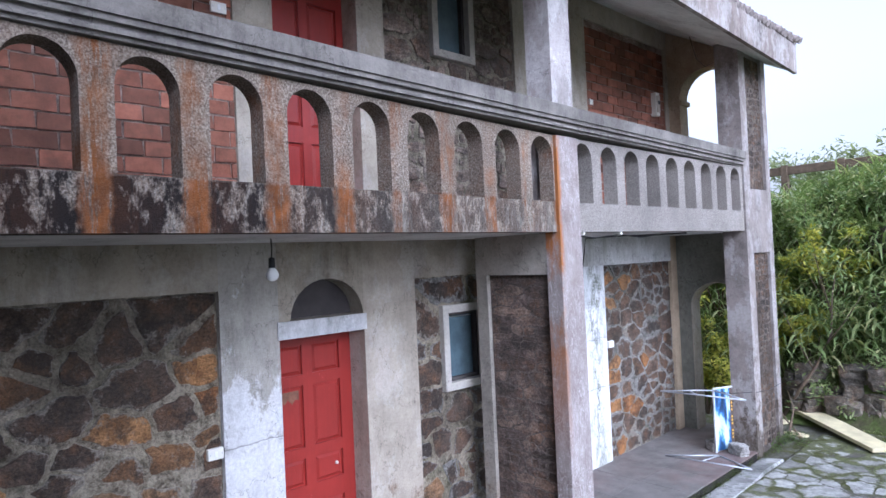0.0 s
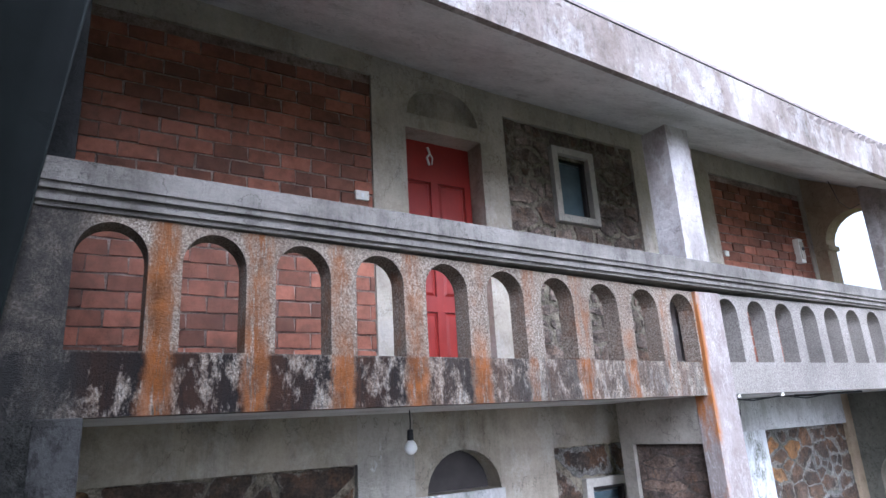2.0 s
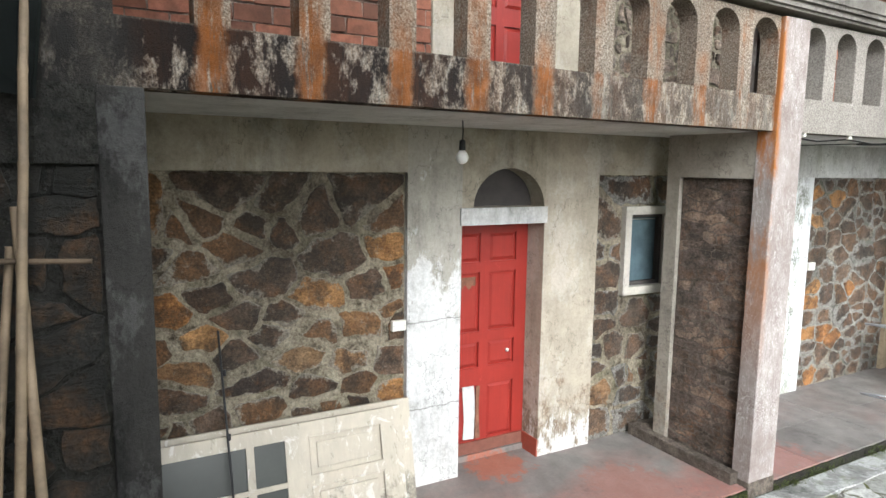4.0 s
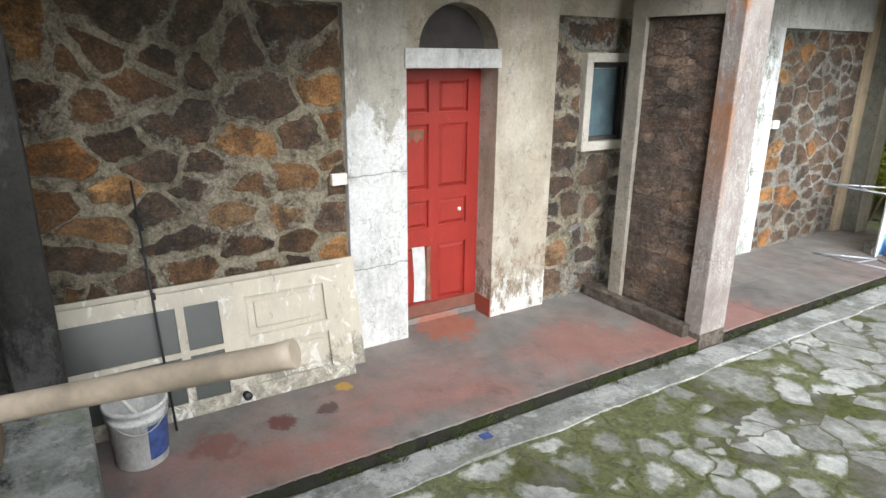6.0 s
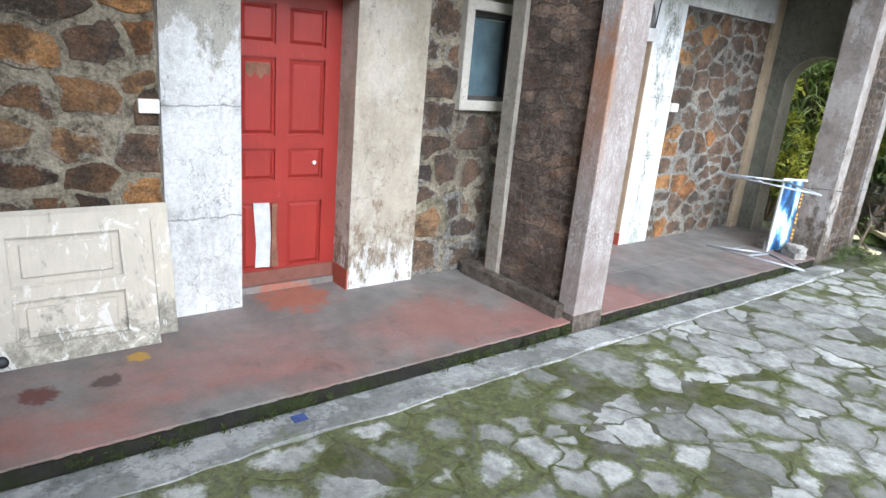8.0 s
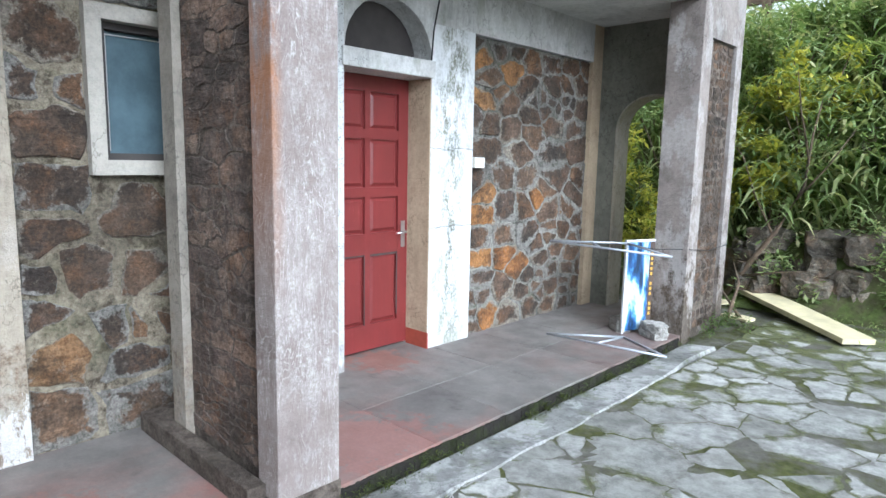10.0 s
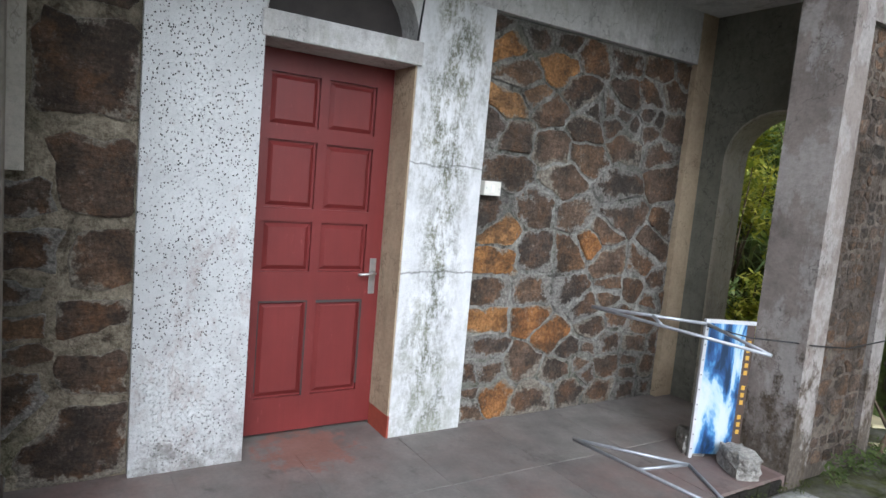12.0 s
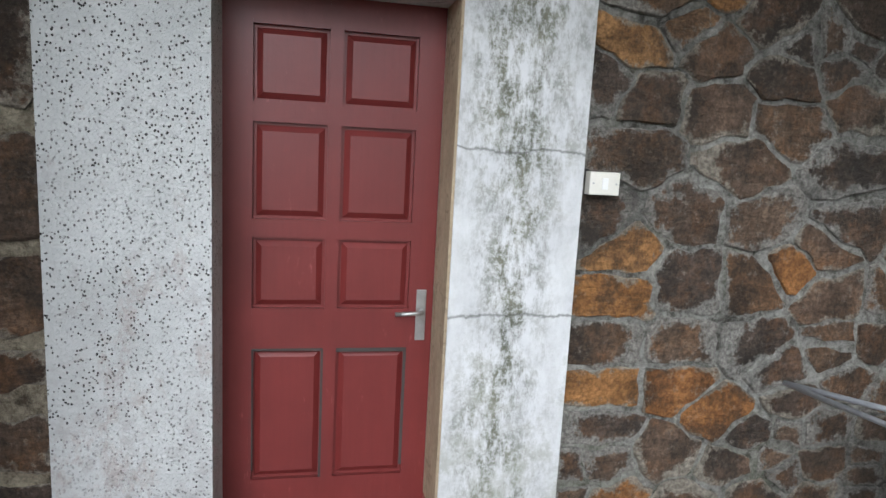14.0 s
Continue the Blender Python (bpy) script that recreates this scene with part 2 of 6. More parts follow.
def speckled():
    m = Nodes("speckled_white_plaster")
    col = m.steps(m.noise(2.2, 8, 0.7), [(0.3, (0.50, 0.512, 0.51)), (0.65, (0.67, 0.683, 0.68))])
    spots = m.steps(m.math("ADD", m.cells(78, m.mapped((1, 1, 0.85))), m.math("MULTIPLY", m.noise(150, 3, 0.7), 0.35)), [(0.40, 1.0), (0.48, 0.0)])
    pits = m.math("MULTIPLY", spots, m.steps(m.noise(26, 5, 0.75), [(0.42, 0.0), (0.50, 1.0)]))
    patch = m.steps(m.math("ADD", m.noise(2.6, 6, 0.7), m.math("MULTIPLY", m.math("SUBTRACT", m.axis("Z"), 1.2), 0.08)), [(0.36, 0.25), (0.50, 1.0)])
    col = m.mix(m.math("MULTIPLY", pits, patch), col, (0.035, 0.035, 0.032))
    low = m.steps(m.math("SUBTRACT", m.noise(6, 9, 0.8), m.math("MULTIPLY", m.math("SUBTRACT", m.axis("Z"), 0.8), 0.06)), [(0.52, 0.0), (0.62, 1.0)])
    col = m.mix(m.math("MULTIPLY", low, 0.6), col, m.steps(m.noise(48, 6, 0.85), [(0.36, (0.20, 0.19, 0.19)), (0.62, (0.56, 0.54, 0.54))]))
    flake = m.steps(m.math("SUBTRACT", m.noise(4.5, 9, 0.8, m.mapped((1, 1, 0.7), (4, 2, 2))), m.math("MULTIPLY", m.math("SUBTRACT", m.axis("Z"), 0.6), 0.05)), [(0.53, 0.0), (0.62, 1.0)])
    col = m.mix(m.math("MULTIPLY", flake, 0.6), col, m.steps(m.noise(20, 6, 0.8), [(0.38, (0.27, 0.21, 0.19)), (0.6, (0.50, 0.44, 0.42))]))
    grimy = m.steps(m.math("ADD", m.noise(8, 8, 0.8), m.math("MULTIPLY", m.math("SUBTRACT", 0.25, m.axis("Z")), 0.6)), [(0.55, 0.0), (0.68, 1.0)])
    col = m.mix(m.math("MULTIPLY", grimy, 0.6), col, (0.19, 0.175, 0.155))
    return m.done(col, 0.92, m.math("ADD", m.noise(60, 6, 0.8), m.math("MULTIPLY", pits, -1.5)), 0.8, 0.012, gloss=0.2)


SPECKLED = speckled()


def grime(m):
    """Broad dark weathering that runs over stones and joints alike."""
    broad = m.noise(1.25, 8, 0.72, m.mapped((1, 1, 0.8), (3, 2, 6)))
    return m.steps(broad, [(0.47, 0.0), (0.58, 1.0)])


def stone(name, stops, lichen=0.3, wet=0.75, smear=(0.36, 0.325, 0.265), creep=1.30, gritty=0.42):
    """Rubble stones, one tint for each piece, with mortar smeared over their rims."""
    m = Nodes(name)
    base = m.steps(m.random(), stops)
    grain = m.noise(6.5, 8, 0.66)
    col = m.mix(0.8, base, m.steps(grain, [(0.34, 0.42), (0.50, 0.95), (0.66, 1.55)]), "MULTIPLY")
    bed = m.noise(1.0, 6, 0.7, m.mapped((7, 7, 30), (5, 5, 1)), 0.8)
    col = m.mix(0.45, col, m.steps(bed, [(0.36, 0.5), (0.50, 1.0), (0.62, 1.35)]), "MULTIPLY")
    iron = m.steps(m.noise(4, 8, 0.75, m.mapped((1, 1, 1), (9, 2, 4))), [(0.48, 0.0), (0.66, 1.0)])
    col = m.mix(m.math("MULTIPLY", iron, 0.5), col, (0.24, 0.11, 0.038))
    dark = m.steps(m.noise(3.2, 8, 0.75, m.mapped((1, 1, 1), (1, 6, 2))), [(0.47, 0.0), (0.60, 1.0)])
    col = m.mix(m.math("MULTIPLY", dark, 0.72), col, (0.026, 0.022, 0.018))
    pale = m.steps(m.noise(16, 9, 0.82, m.mapped((1, 1, 1), (4, 4, 9))), [(0.56, 0.0), (0.64, 1.0)])
    col = m.mix(m.math("MULTIPLY", pale, lichen), col, (0.34, 0.31, 0.26))
    rim = m.n.new("ShaderNodeAttribute")
    rim.attribute_name = "rim"
    over = m.steps(m.math("ADD", m.math("ADD", m.math("MULTIPLY", rim.outputs["Fac"], 0.5), m.math("MULTIPLY", m.noise(15, 8, 0.78, m.mapped((1, 1, 1), (7, 7, 7))), 0.7)), m.math("ADD", m.math("MULTIPLY", m.noise(3.0, 5, 0.65, m.mapped((1, 1, 1), (2, 9, 7))), 1.1), m.math("MULTIPLY", m.math("SUBTRACT", 0.5, m.axis("Z"), True), 0.2))), [(creep, 0.0), (creep + 0.07, 1.0)])
    grey = m.steps(m.noise(24, 7, 0.8), [(0.34, tuple(c * 0.4 for c in smear)), (0.62, smear)])
    col = m.mix(m.math("MULTIPLY", over, 0.85), col, grey)
    specks = m.steps(m.noise(55, 6, 0.8), [(0.42, 0.25), (0.50, 1.0), (0.58, 1.7)])
    col = m.mix(gritty, col, specks, "MULTIPLY")
    col = m.mix(m.math("MULTIPLY", grime(m), 0.35), col, (0.028, 0.026, 0.021))
    h = m.math("ADD", m.noise(26, 8, 0.72), m.math("ADD", m.math("MULTIPLY", m.noise(7, 5), 1.8), bed))
    return m.done(col, wet, h, 0.8, 0.035, gloss=0.35)


STONE_WARM = stone("brown_rubble_stone", [(0.0, (0.045, 0.032, 0.024)), (0.25, (0.095, 0.058, 0.035)), (0.45, (0.15, 0.085, 0.042)),
                                         (0.62, (0.07, 0.05, 0.036)), (0.8, (0.26, 0.13, 0.05)), (1.0, (0.32, 0.19, 0.09))])
STONE_GREY = stone("dark_rubble_stone", [(0.0, (0.06, 0.047, 0.039)), (0.3, (0.10, 0.070, 0.050)), (0.55, (0.15, 0.098, 0.062)),
                                        (0.75, (0.07, 0.055, 0.045)), (0.9, (0.16, 0.092, 0.05)), (1.0, (0.20, 0.118, 0.062))], 0.45, 0.75, (0.33, 0.32, 0.29), 1.22, 0.45)
STONE_DARK = stone("dark_brown_stone", [(0.0, (0.065, 0.047, 0.037)), (0.5, (0.10, 0.07, 0.05)), (1.0, (0.14, 0.092, 0.062))], 0.3)
STONE_MID = stone("mid_brown_stone", [(0.0, (0.15, 0.083, 0.042)), (0.5, (0.215, 0.12, 0.055)), (1.0, (0.24, 0.155, 0.085))], 0.35)
STONE_ORANGE = stone("orange_stone", [(0.0, (0.24, 0.105, 0.035)), (0.5, (0.33, 0.155, 0.05)), (1.0, (0.40, 0.22, 0.09))], 0.35)
# Left-hand wall stones; the shade they stand in is part of the tints.
STONE_BLACK = stone("shade_black_stone", [(0.0, (0.010, 0.011, 0.010)), (0.5, (0.02, 0.02, 0.018)), (1.0, (0.04, 0.038, 0.034))], 0.12, 0.6, (0.03, 0.03, 0.027))
STONE_PIER = stone("brown_pier_stone", [(0.0, (0.11, 0.08, 0.066)), (0.5, (0.175, 0.132, 0.108)), (1.0, (0.26, 0.185, 0.14))], 0.3, 0.85, (0.19, 0.155, 0.13))

STONE_END = stone("dark_strip_stone", [(0.0, (0.06, 0.044, 0.034)), (0.5, (0.10, 0.07, 0.05)), (1.0, (0.15, 0.105, 0.075))], 0.3, 0.85, (0.13, 0.11, 0.095))
# Brown stone with lens haze over the upper gallery lightened into its tints.
STONE_UPPER = stone("haze_lightened_brown_stone", [(0.0, (0.19, 0.145, 0.115)), (0.5, (0.25, 0.195, 0.155)), (1.0, (0.32, 0.25, 0.20))], 0.3, 0.9, (0.34, 0.29, 0.24))


def mortar(name, light, dark, moss=0.3):
    m = Nodes(name)
    col = m.steps(m.noise(9, 9, 0.8), [(0.38, dark), (0.50, light), (0.62, tuple(min(1, c * 1.3) for c in light))])
    g = m.steps(m.noise(2.1, 7, 0.7), [(0.52, 0.0), (0.66, 1.0)])
    col = m.mix(m.math("MULTIPLY", g, moss), col, (0.075, 0.085, 0.035))
    col = m.mix(0.6, col, m.steps(m.noise(45, 7, 0.85), [(0.40, 0.5), (0.50, 1.0), (0.60, 1.3)]), "MULTIPLY")
    col = m.mix(m.math("MULTIPLY", grime(m), 0.5), col, tuple(c * 0.35 for c in dark))
    h = m.math("ADD", m.noise(30, 6, 0.7), m.math("MULTIPLY", m.noise(8, 5), 2.0))
    return m.done(col, 0.95, h, 1.0, 0.04, gloss=0.2)


MORTAR_WARM = mortar("buff_mortar", (0.32, 0.28, 0.21), (0.10, 0.08, 0.057), 0.45)
MORTAR_GREY = mortar("grey_mortar", (0.29, 0.285, 0.26), (0.09, 0.085, 0.072), 0.4)
# Joints of that same left-hand wall, shade included in the colour.
MORTAR_SHADED = mortar("shaded_mortar", (0.06, 0.057, 0.05), (0.022, 0.022, 0.02), 0.3)
MORTAR_PIER = mortar("brown_mortar", (0.17, 0.14, 0.115), (0.085, 0.068, 0.056), 0.15)


def brick_material():
    m = Nodes("red_brick")
    base = m.steps(m.random(), [(0.0, (0.14, 0.066, 0.045)), (0.4, (0.24, 0.102, 0.066)), (0.8, (0.31, 0.125, 0.08)), (1.0, (0.39, 0.155, 0.098))])
    col = m.mix(0.7, base, m.steps(m.noise(12, 7, 0.7), [(0.3, 0.45), (0.6, 1.1)]), "MULTIPLY")
    soot = m.steps(m.noise(2.5, 7, 0.7), [(0.5, 0.0), (0.7, 1.0)])
    col = m.mix(m.math("MULTIPLY", soot, 0.6), col, (0.07, 0.045, 0.035))
    return m.done(col, 0.9, m.noise(35, 6, 0.7), 0.6, 0.012, gloss=0.25)


BRICK = brick_material()
BRICK_JOINT = mortar("brick_joint", (0.36, 0.28, 0.235), (0.17, 0.125, 0.105), 0.0)


def balcony_material(rust):
    """Rough-cast concrete with rust runs below the posts and black mould in the base."""
    m = Nodes("rough_cast_concrete_rust" if rust else "rough_cast_concrete")
    y, z = m.axis("Y"), m.axis("Z")
    cast = m.noise(85, 6, 0.76)
    if rust:
        col = m.steps(cast, [(0.37, (0.09, 0.07, 0.052)), (0.5, (0.25, 0.205, 0.16)), (0.63, (0.47, 0.41, 0.34))])
    else:
        col = m.steps(cast, [(0.36, (0.16, 0.14, 0.12)), (0.5, (0.29, 0.26, 0.23)), (0.66, (0.43, 0.395, 0.355))])
    big = m.steps(m.noise(1.3, 6, 0.6), [(0.35, 0.65), (0.65, 1.1)])
    col = m.mix(0.8, col, big, "MULTIPLY")
    if rust:
        wob = m.math("MULTIPLY", m.math("SUBTRACT", m.noise(3.5, 5, 0.65), 0.5), 0.16)
        band = m.math("FRACT", m.math("DIVIDE", m.math("ADD", m.math("ADD", y, 2.42 + 4.555), wob), 0.4555))
        post = m.steps(band, [(0.0, 0.15), (0.62, 0.0), (0.70, 0.75), (0.80, 1.0), (0.92, 0.85), (1.0, 0.15)])
        run = m.steps(m.noise(1.0, 6, 0.7, m.mapped((3.2, 3.2, 0.5), (2, 5, 0))), [(0.36, 0.0), (0.46, 1.0)])
        thin = m.steps(m.noise(1.0, 7, 0.78, m.mapped((26, 26, 3.4))), [(0.36, 0.0), (0.50, 1.0)])
        base = m.math("MULTIPLY", m.math("SUBTRACT", 3.16, z), 30.0, True)
        corner = m.math("MULTIPLY", m.math("SUBTRACT", -1.45, y), 6.0, True)
        end = m.math("MULTIPLY", m.math("ADD", y, 2.42), 8.0, True)
        above = m.math("MAXIMUM", base, m.math("ADD", m.math("MULTIPLY", corner, 0.85), m.steps(m.noise(2.3, 4, 0.6), [(0.44, 0.12), (0.60, 0.75)]), True))
        crust = m.steps(m.noise(1.0, 8, 0.75, m.mapped((9, 9, 5), (1, 3, 2))), [(0.40, 0.0), (0.52, 1.0)])
        pale = m.steps(m.noise(1.0, 8, 0.8, m.mapped((22, 22, 7), (6, 3, 2))), [(0.50, 0.0), (0.60, 1.0)])
        near = m.steps(m.math("MULTIPLY", m.math("ADD", y, 2.7), 0.2), [(0.1, 1.35), (0.5, 0.9), (0.95, 0.5)])
        notrust = m.math("SUBTRACT", 1.0, m.math("MULTIPLY", post, 0.55), True)
        col = m.mix(m.math("MULTIPLY", m.math("MULTIPLY", base, pale), 0.7), col, (0.40, 0.37, 0.32))
        fac = m.math("MULTIPLY", m.math("MULTIPLY", m.math("MULTIPLY", base, crust), notrust), near)
        col = m.mix(m.math("MULTIPLY", fac, 1.0, True), col, (0.017, 0.014, 0.013))
        orange = m.steps(m.noise(9, 5), [(0.3, (0.10, 0.035, 0.009)), (0.7, (0.27, 0.09, 0.015))])
        fac = m.math("MULTIPLY", m.math("MULTIPLY", m.math("MULTIPLY", post, run), m.math("MULTIPLY", thin, end)), above)
        col = m.mix(m.math("MULTIPLY", fac, 0.95, True), col, orange)
        col = m.mix(m.math("MULTIPLY", m.math("SUBTRACT", 1.0, end), m.steps(m.noise(8, 7, 0.75), [(0.35, 0.6), (0.6, 0.95)])), col, (0.032, 0.03, 0.028))
    return m.done(col, 0.95, m.math("ADD", cast, m.math("MULTIPLY", m.noise(9, 5), 1.0)), 0.8, 0.015, gloss=0.2)


BALCONY_RUST = balcony_material(True)
BALCONY = balcony_material(False)
CAP = plaster("weathered_cement_cap", (0.24, 0.22, 0.195), (0.10, 0.09, 0.077), 0.8)
FASCIA_MAT = plaster("stained_fascia", (0.33, 0.285, 0.255), (0.18, 0.14, 0.115), 0.9, 0.25)
PIER_MAT = plaster("grey_pier", (0.30, 0.26, 0.235), (0.17, 0.145, 0.128), 0.6, 0.2, 1.0, salty=0.05, soil=0.38)


def red_floor():
    m = Nodes("worn_red_cement")
    grey = m.steps(m.noise(2.2, 8, 0.65), [(0.3, (0.11, 0.10, 0.092)), (0.65, (0.205, 0.19, 0.175))])
    worn = m.steps(m.noise(0.9, 6, 0.6, m.mapped((1.2, 0.8, 1), (5, 1, 0))), [(0.44, 0.0), (0.58, 1.0)])
    fine = m.steps(m.noise(9, 8, 0.7), [(0.35, 0.5), (0.6, 1.0)])
    red = m.steps(m.noise(3, 5), [(0.3, (0.22, 0.085, 0.065)), (0.7, (0.33, 0.135, 0.105))])
    kept = m.steps(m.math("MULTIPLY", m.axis("X"), 0.8), [(0.2, 0.35), (0.75, 1.0)])
    bay = m.steps(m.math("MULTIPLY", m.math("ADD", m.axis("Y"), 3.0), 0.1), [(0.55, 1.0), (0.72, 0.4)])
    col = m.mix(m.math("MULTIPLY", m.math("MULTIPLY", worn, fine), m.math("MULTIPLY", m.math("MULTIPLY", kept, bay), 0.75)), grey, red)
    stain = m.steps(m.noise(4.5, 7, 0.7, m.mapped((1, 1, 1), (2, 8, 1))), [(0.58, 0.0), (0.70, 1.0)])
    col = m.mix(m.math("MULTIPLY", stain, 0.5), col, (0.05, 0.042, 0.038))
    for cx, cy, r, ink in ((0.67, -1.27, 0.12, (0.10, 0.025, 0.018)), (0.66, -0.96, 0.10, (0.06, 0.035, 0.032)), (0.72, -1.66, 0.2, (0.17, 0.075, 0.06)), (1.0, 2.75, 0.5, (0.25, 0.125, 0.105)), (-0.02, 3.65, 0.33, (0.23, 0.11, 0.085)), (-0.02, 0.4, 0.36, (0.30, 0.10, 0.06)), (0.45, -0.76, 0.08, (0.42, 0.24, 0.03)), (0.75, 1.2, 0.5, (0.23, 0.12, 0.098))):
        gap = m.n.new("ShaderNodeVectorMath")
        gap.operation = "DISTANCE"
        m.l.new(m.pos, gap.inputs[0])
        gap.inputs[1].default_value = (cx, cy, 0)
        edge = m.math("ADD", m.math("DIVIDE", gap.outputs["Value"], r), m.math("MULTIPLY", m.math("SUBTRACT", m.noise(9, 6, 0.7), 0.5), 2.2))
        col = m.mix(m.steps(edge, [(0.55, 0.85), (0.8, 0.0)]), col, ink)
    col = m.mix(0.3, col, m.steps(m.noise(40, 7, 0.82), [(0.38, 0.6), (0.52, 1.0), (0.64, 1.35)]), "MULTIPLY")
    col = m.mix(1.0, col, m.steps(m.random(), [(0.0, 0.84), (1.0, 1.12)]), "MULTIPLY")
    return m.done(col, m.steps(m.noise(5, 4), [(0.3, 0.5), (0.7, 0.85)]), m.noise(30, 5), 0.25, 0.006)


FLOOR_MAT = red_floor()


def mossy(name, earth, moss, amount):
    m = Nodes(name)
    col = m.steps(m.noise(11, 8, 0.7), [(0.3, tuple(c * 0.5 for c in earth)), (0.7, earth)])
    g = m.steps(m.noise(2.4, 7, 0.7), [(0.5 - amount * 0.2, 0.0), (0.62 - amount * 0.1, 1.0)])
    green = m.steps(m.noise(24, 6), [(0.3, tuple(c * 0.5 for c in moss)), (0.7, moss)])
    col = m.mix(g, col, green)
    h = m.math("ADD", m.noise(40, 6, 0.7), m.math("MULTIPLY", m.noise(9, 4), 1.5))
    return m.done(col, 0.95, h, 0.9, 0.025, gloss=0.2)


GROUND_MAT = mossy("mossy_earth", (0.19, 0.18, 0.155), (0.11, 0.12, 0.04), 0.45)
RISER_MAT = mossy("mossy_step_edge", (0.04, 0.036, 0.031), (0.04, 0.05, 0.016), 0.2)
SLOPE_MAT = mossy("weedy_slope_earth", (0.13, 0.11, 0.07), (0.13, 0.17, 0.05), 0.8)


def flag_material():
    """Pale worn flags; earth, cement and moss creep in from their rims."""
    m = Nodes("grey_flagstone")
    base = m.steps(m.random(), [(0.0, (0.21, 0.21, 0.19)), (0.5, (0.31, 0.31, 0.29)), (1.0, (0.44, 0.44, 0.415))])
    col = m.mix(0.6, base, m.steps(m.noise(9, 10, 0.82), [(0.39, 0.35), (0.49, 0.95), (0.60, 1.5)]), "MULTIPLY")
    stain = m.steps(m.noise(2.7, 9, 0.75, m.mapped((1, 1, 1), (3, 3, 0))), [(0.45, 0.0), (0.62, 1.0)])
    col = m.mix(m.math("MULTIPLY", stain, 0.55), col, (0.115, 0.11, 0.095))
    rim = m.n.new("ShaderNodeAttribute")
    rim.attribute_name = "rim"
    frayed = m.math("ADD", m.math("MULTIPLY", rim.outputs["Fac"], 0.55), m.math("MULTIPLY", m.noise(7, 9, 0.78, m.mapped((1, 1, 1), (1, 9, 0))), 0.75))
    silt = m.steps(m.math("ADD", frayed, m.math("MULTIPLY", m.noise(1.6, 5, 0.6, m.mapped((1, 1, 1), (8, 1, 0))), 0.5)), [(0.98, 0.0), (1.06, 1.0)])
    col = m.mix(m.math("MULTIPLY", silt, 0.8), col, m.steps(m.noise(18, 7, 0.8), [(0.38, (0.12, 0.115, 0.10)), (0.60, (0.25, 0.245, 0.225))]))
    near = m.math("MULTIPLY", m.math("SUBTRACT", 3.0, m.axis("Y")), 0.4, True)
    edge = m.math("MULTIPLY", m.math("SUBTRACT", m.axis("Y"), 5.0), 0.45, True)
    zone = m.math("ADD", m.math("MULTIPLY", m.noise(1.5, 7, 0.68, m.mapped((1, 1, 1), (6, 2, 0))), 1.0), m.math("MULTIPLY", m.math("ADD", near, edge), 0.155))
    moss = m.steps(m.math("ADD", m.math("MULTIPLY", frayed, 0.6), zone), [(0.97, 0.0), (1.06, 1.0)])
    green = m.steps(m.noise(26, 7, 0.75), [(0.36, (0.042, 0.047, 0.018)), (0.64, (0.135, 0.145, 0.045))])
    col = m.mix(m.math("MULTIPLY", moss, 0.92), col, green)
    h = m.math("ADD", m.math("ADD", m.noise(25, 7, 0.75), m.noise(6, 6, 0.7)), m.math("MULTIPLY", moss, 0.5))
    return m.done(col, m.steps(m.noise(3, 5), [(0.35, 0.5), (0.65, 0.95)]), h, 0.55, 0.012, gloss=0.35)


FLAG = flag_material()
TERRACE_MAT = plaster("mossy_dark_cement", (0.30, 0.31, 0.29), (0.07, 0.075, 0.062), 1.2, 0.25, 0.0, 0.6)
STRIP_MAT = plaster("cement_strip", (0.32, 0.32, 0.305), (0.17, 0.17, 0.155), 0.9, 0.4, 0.0, 0.5)


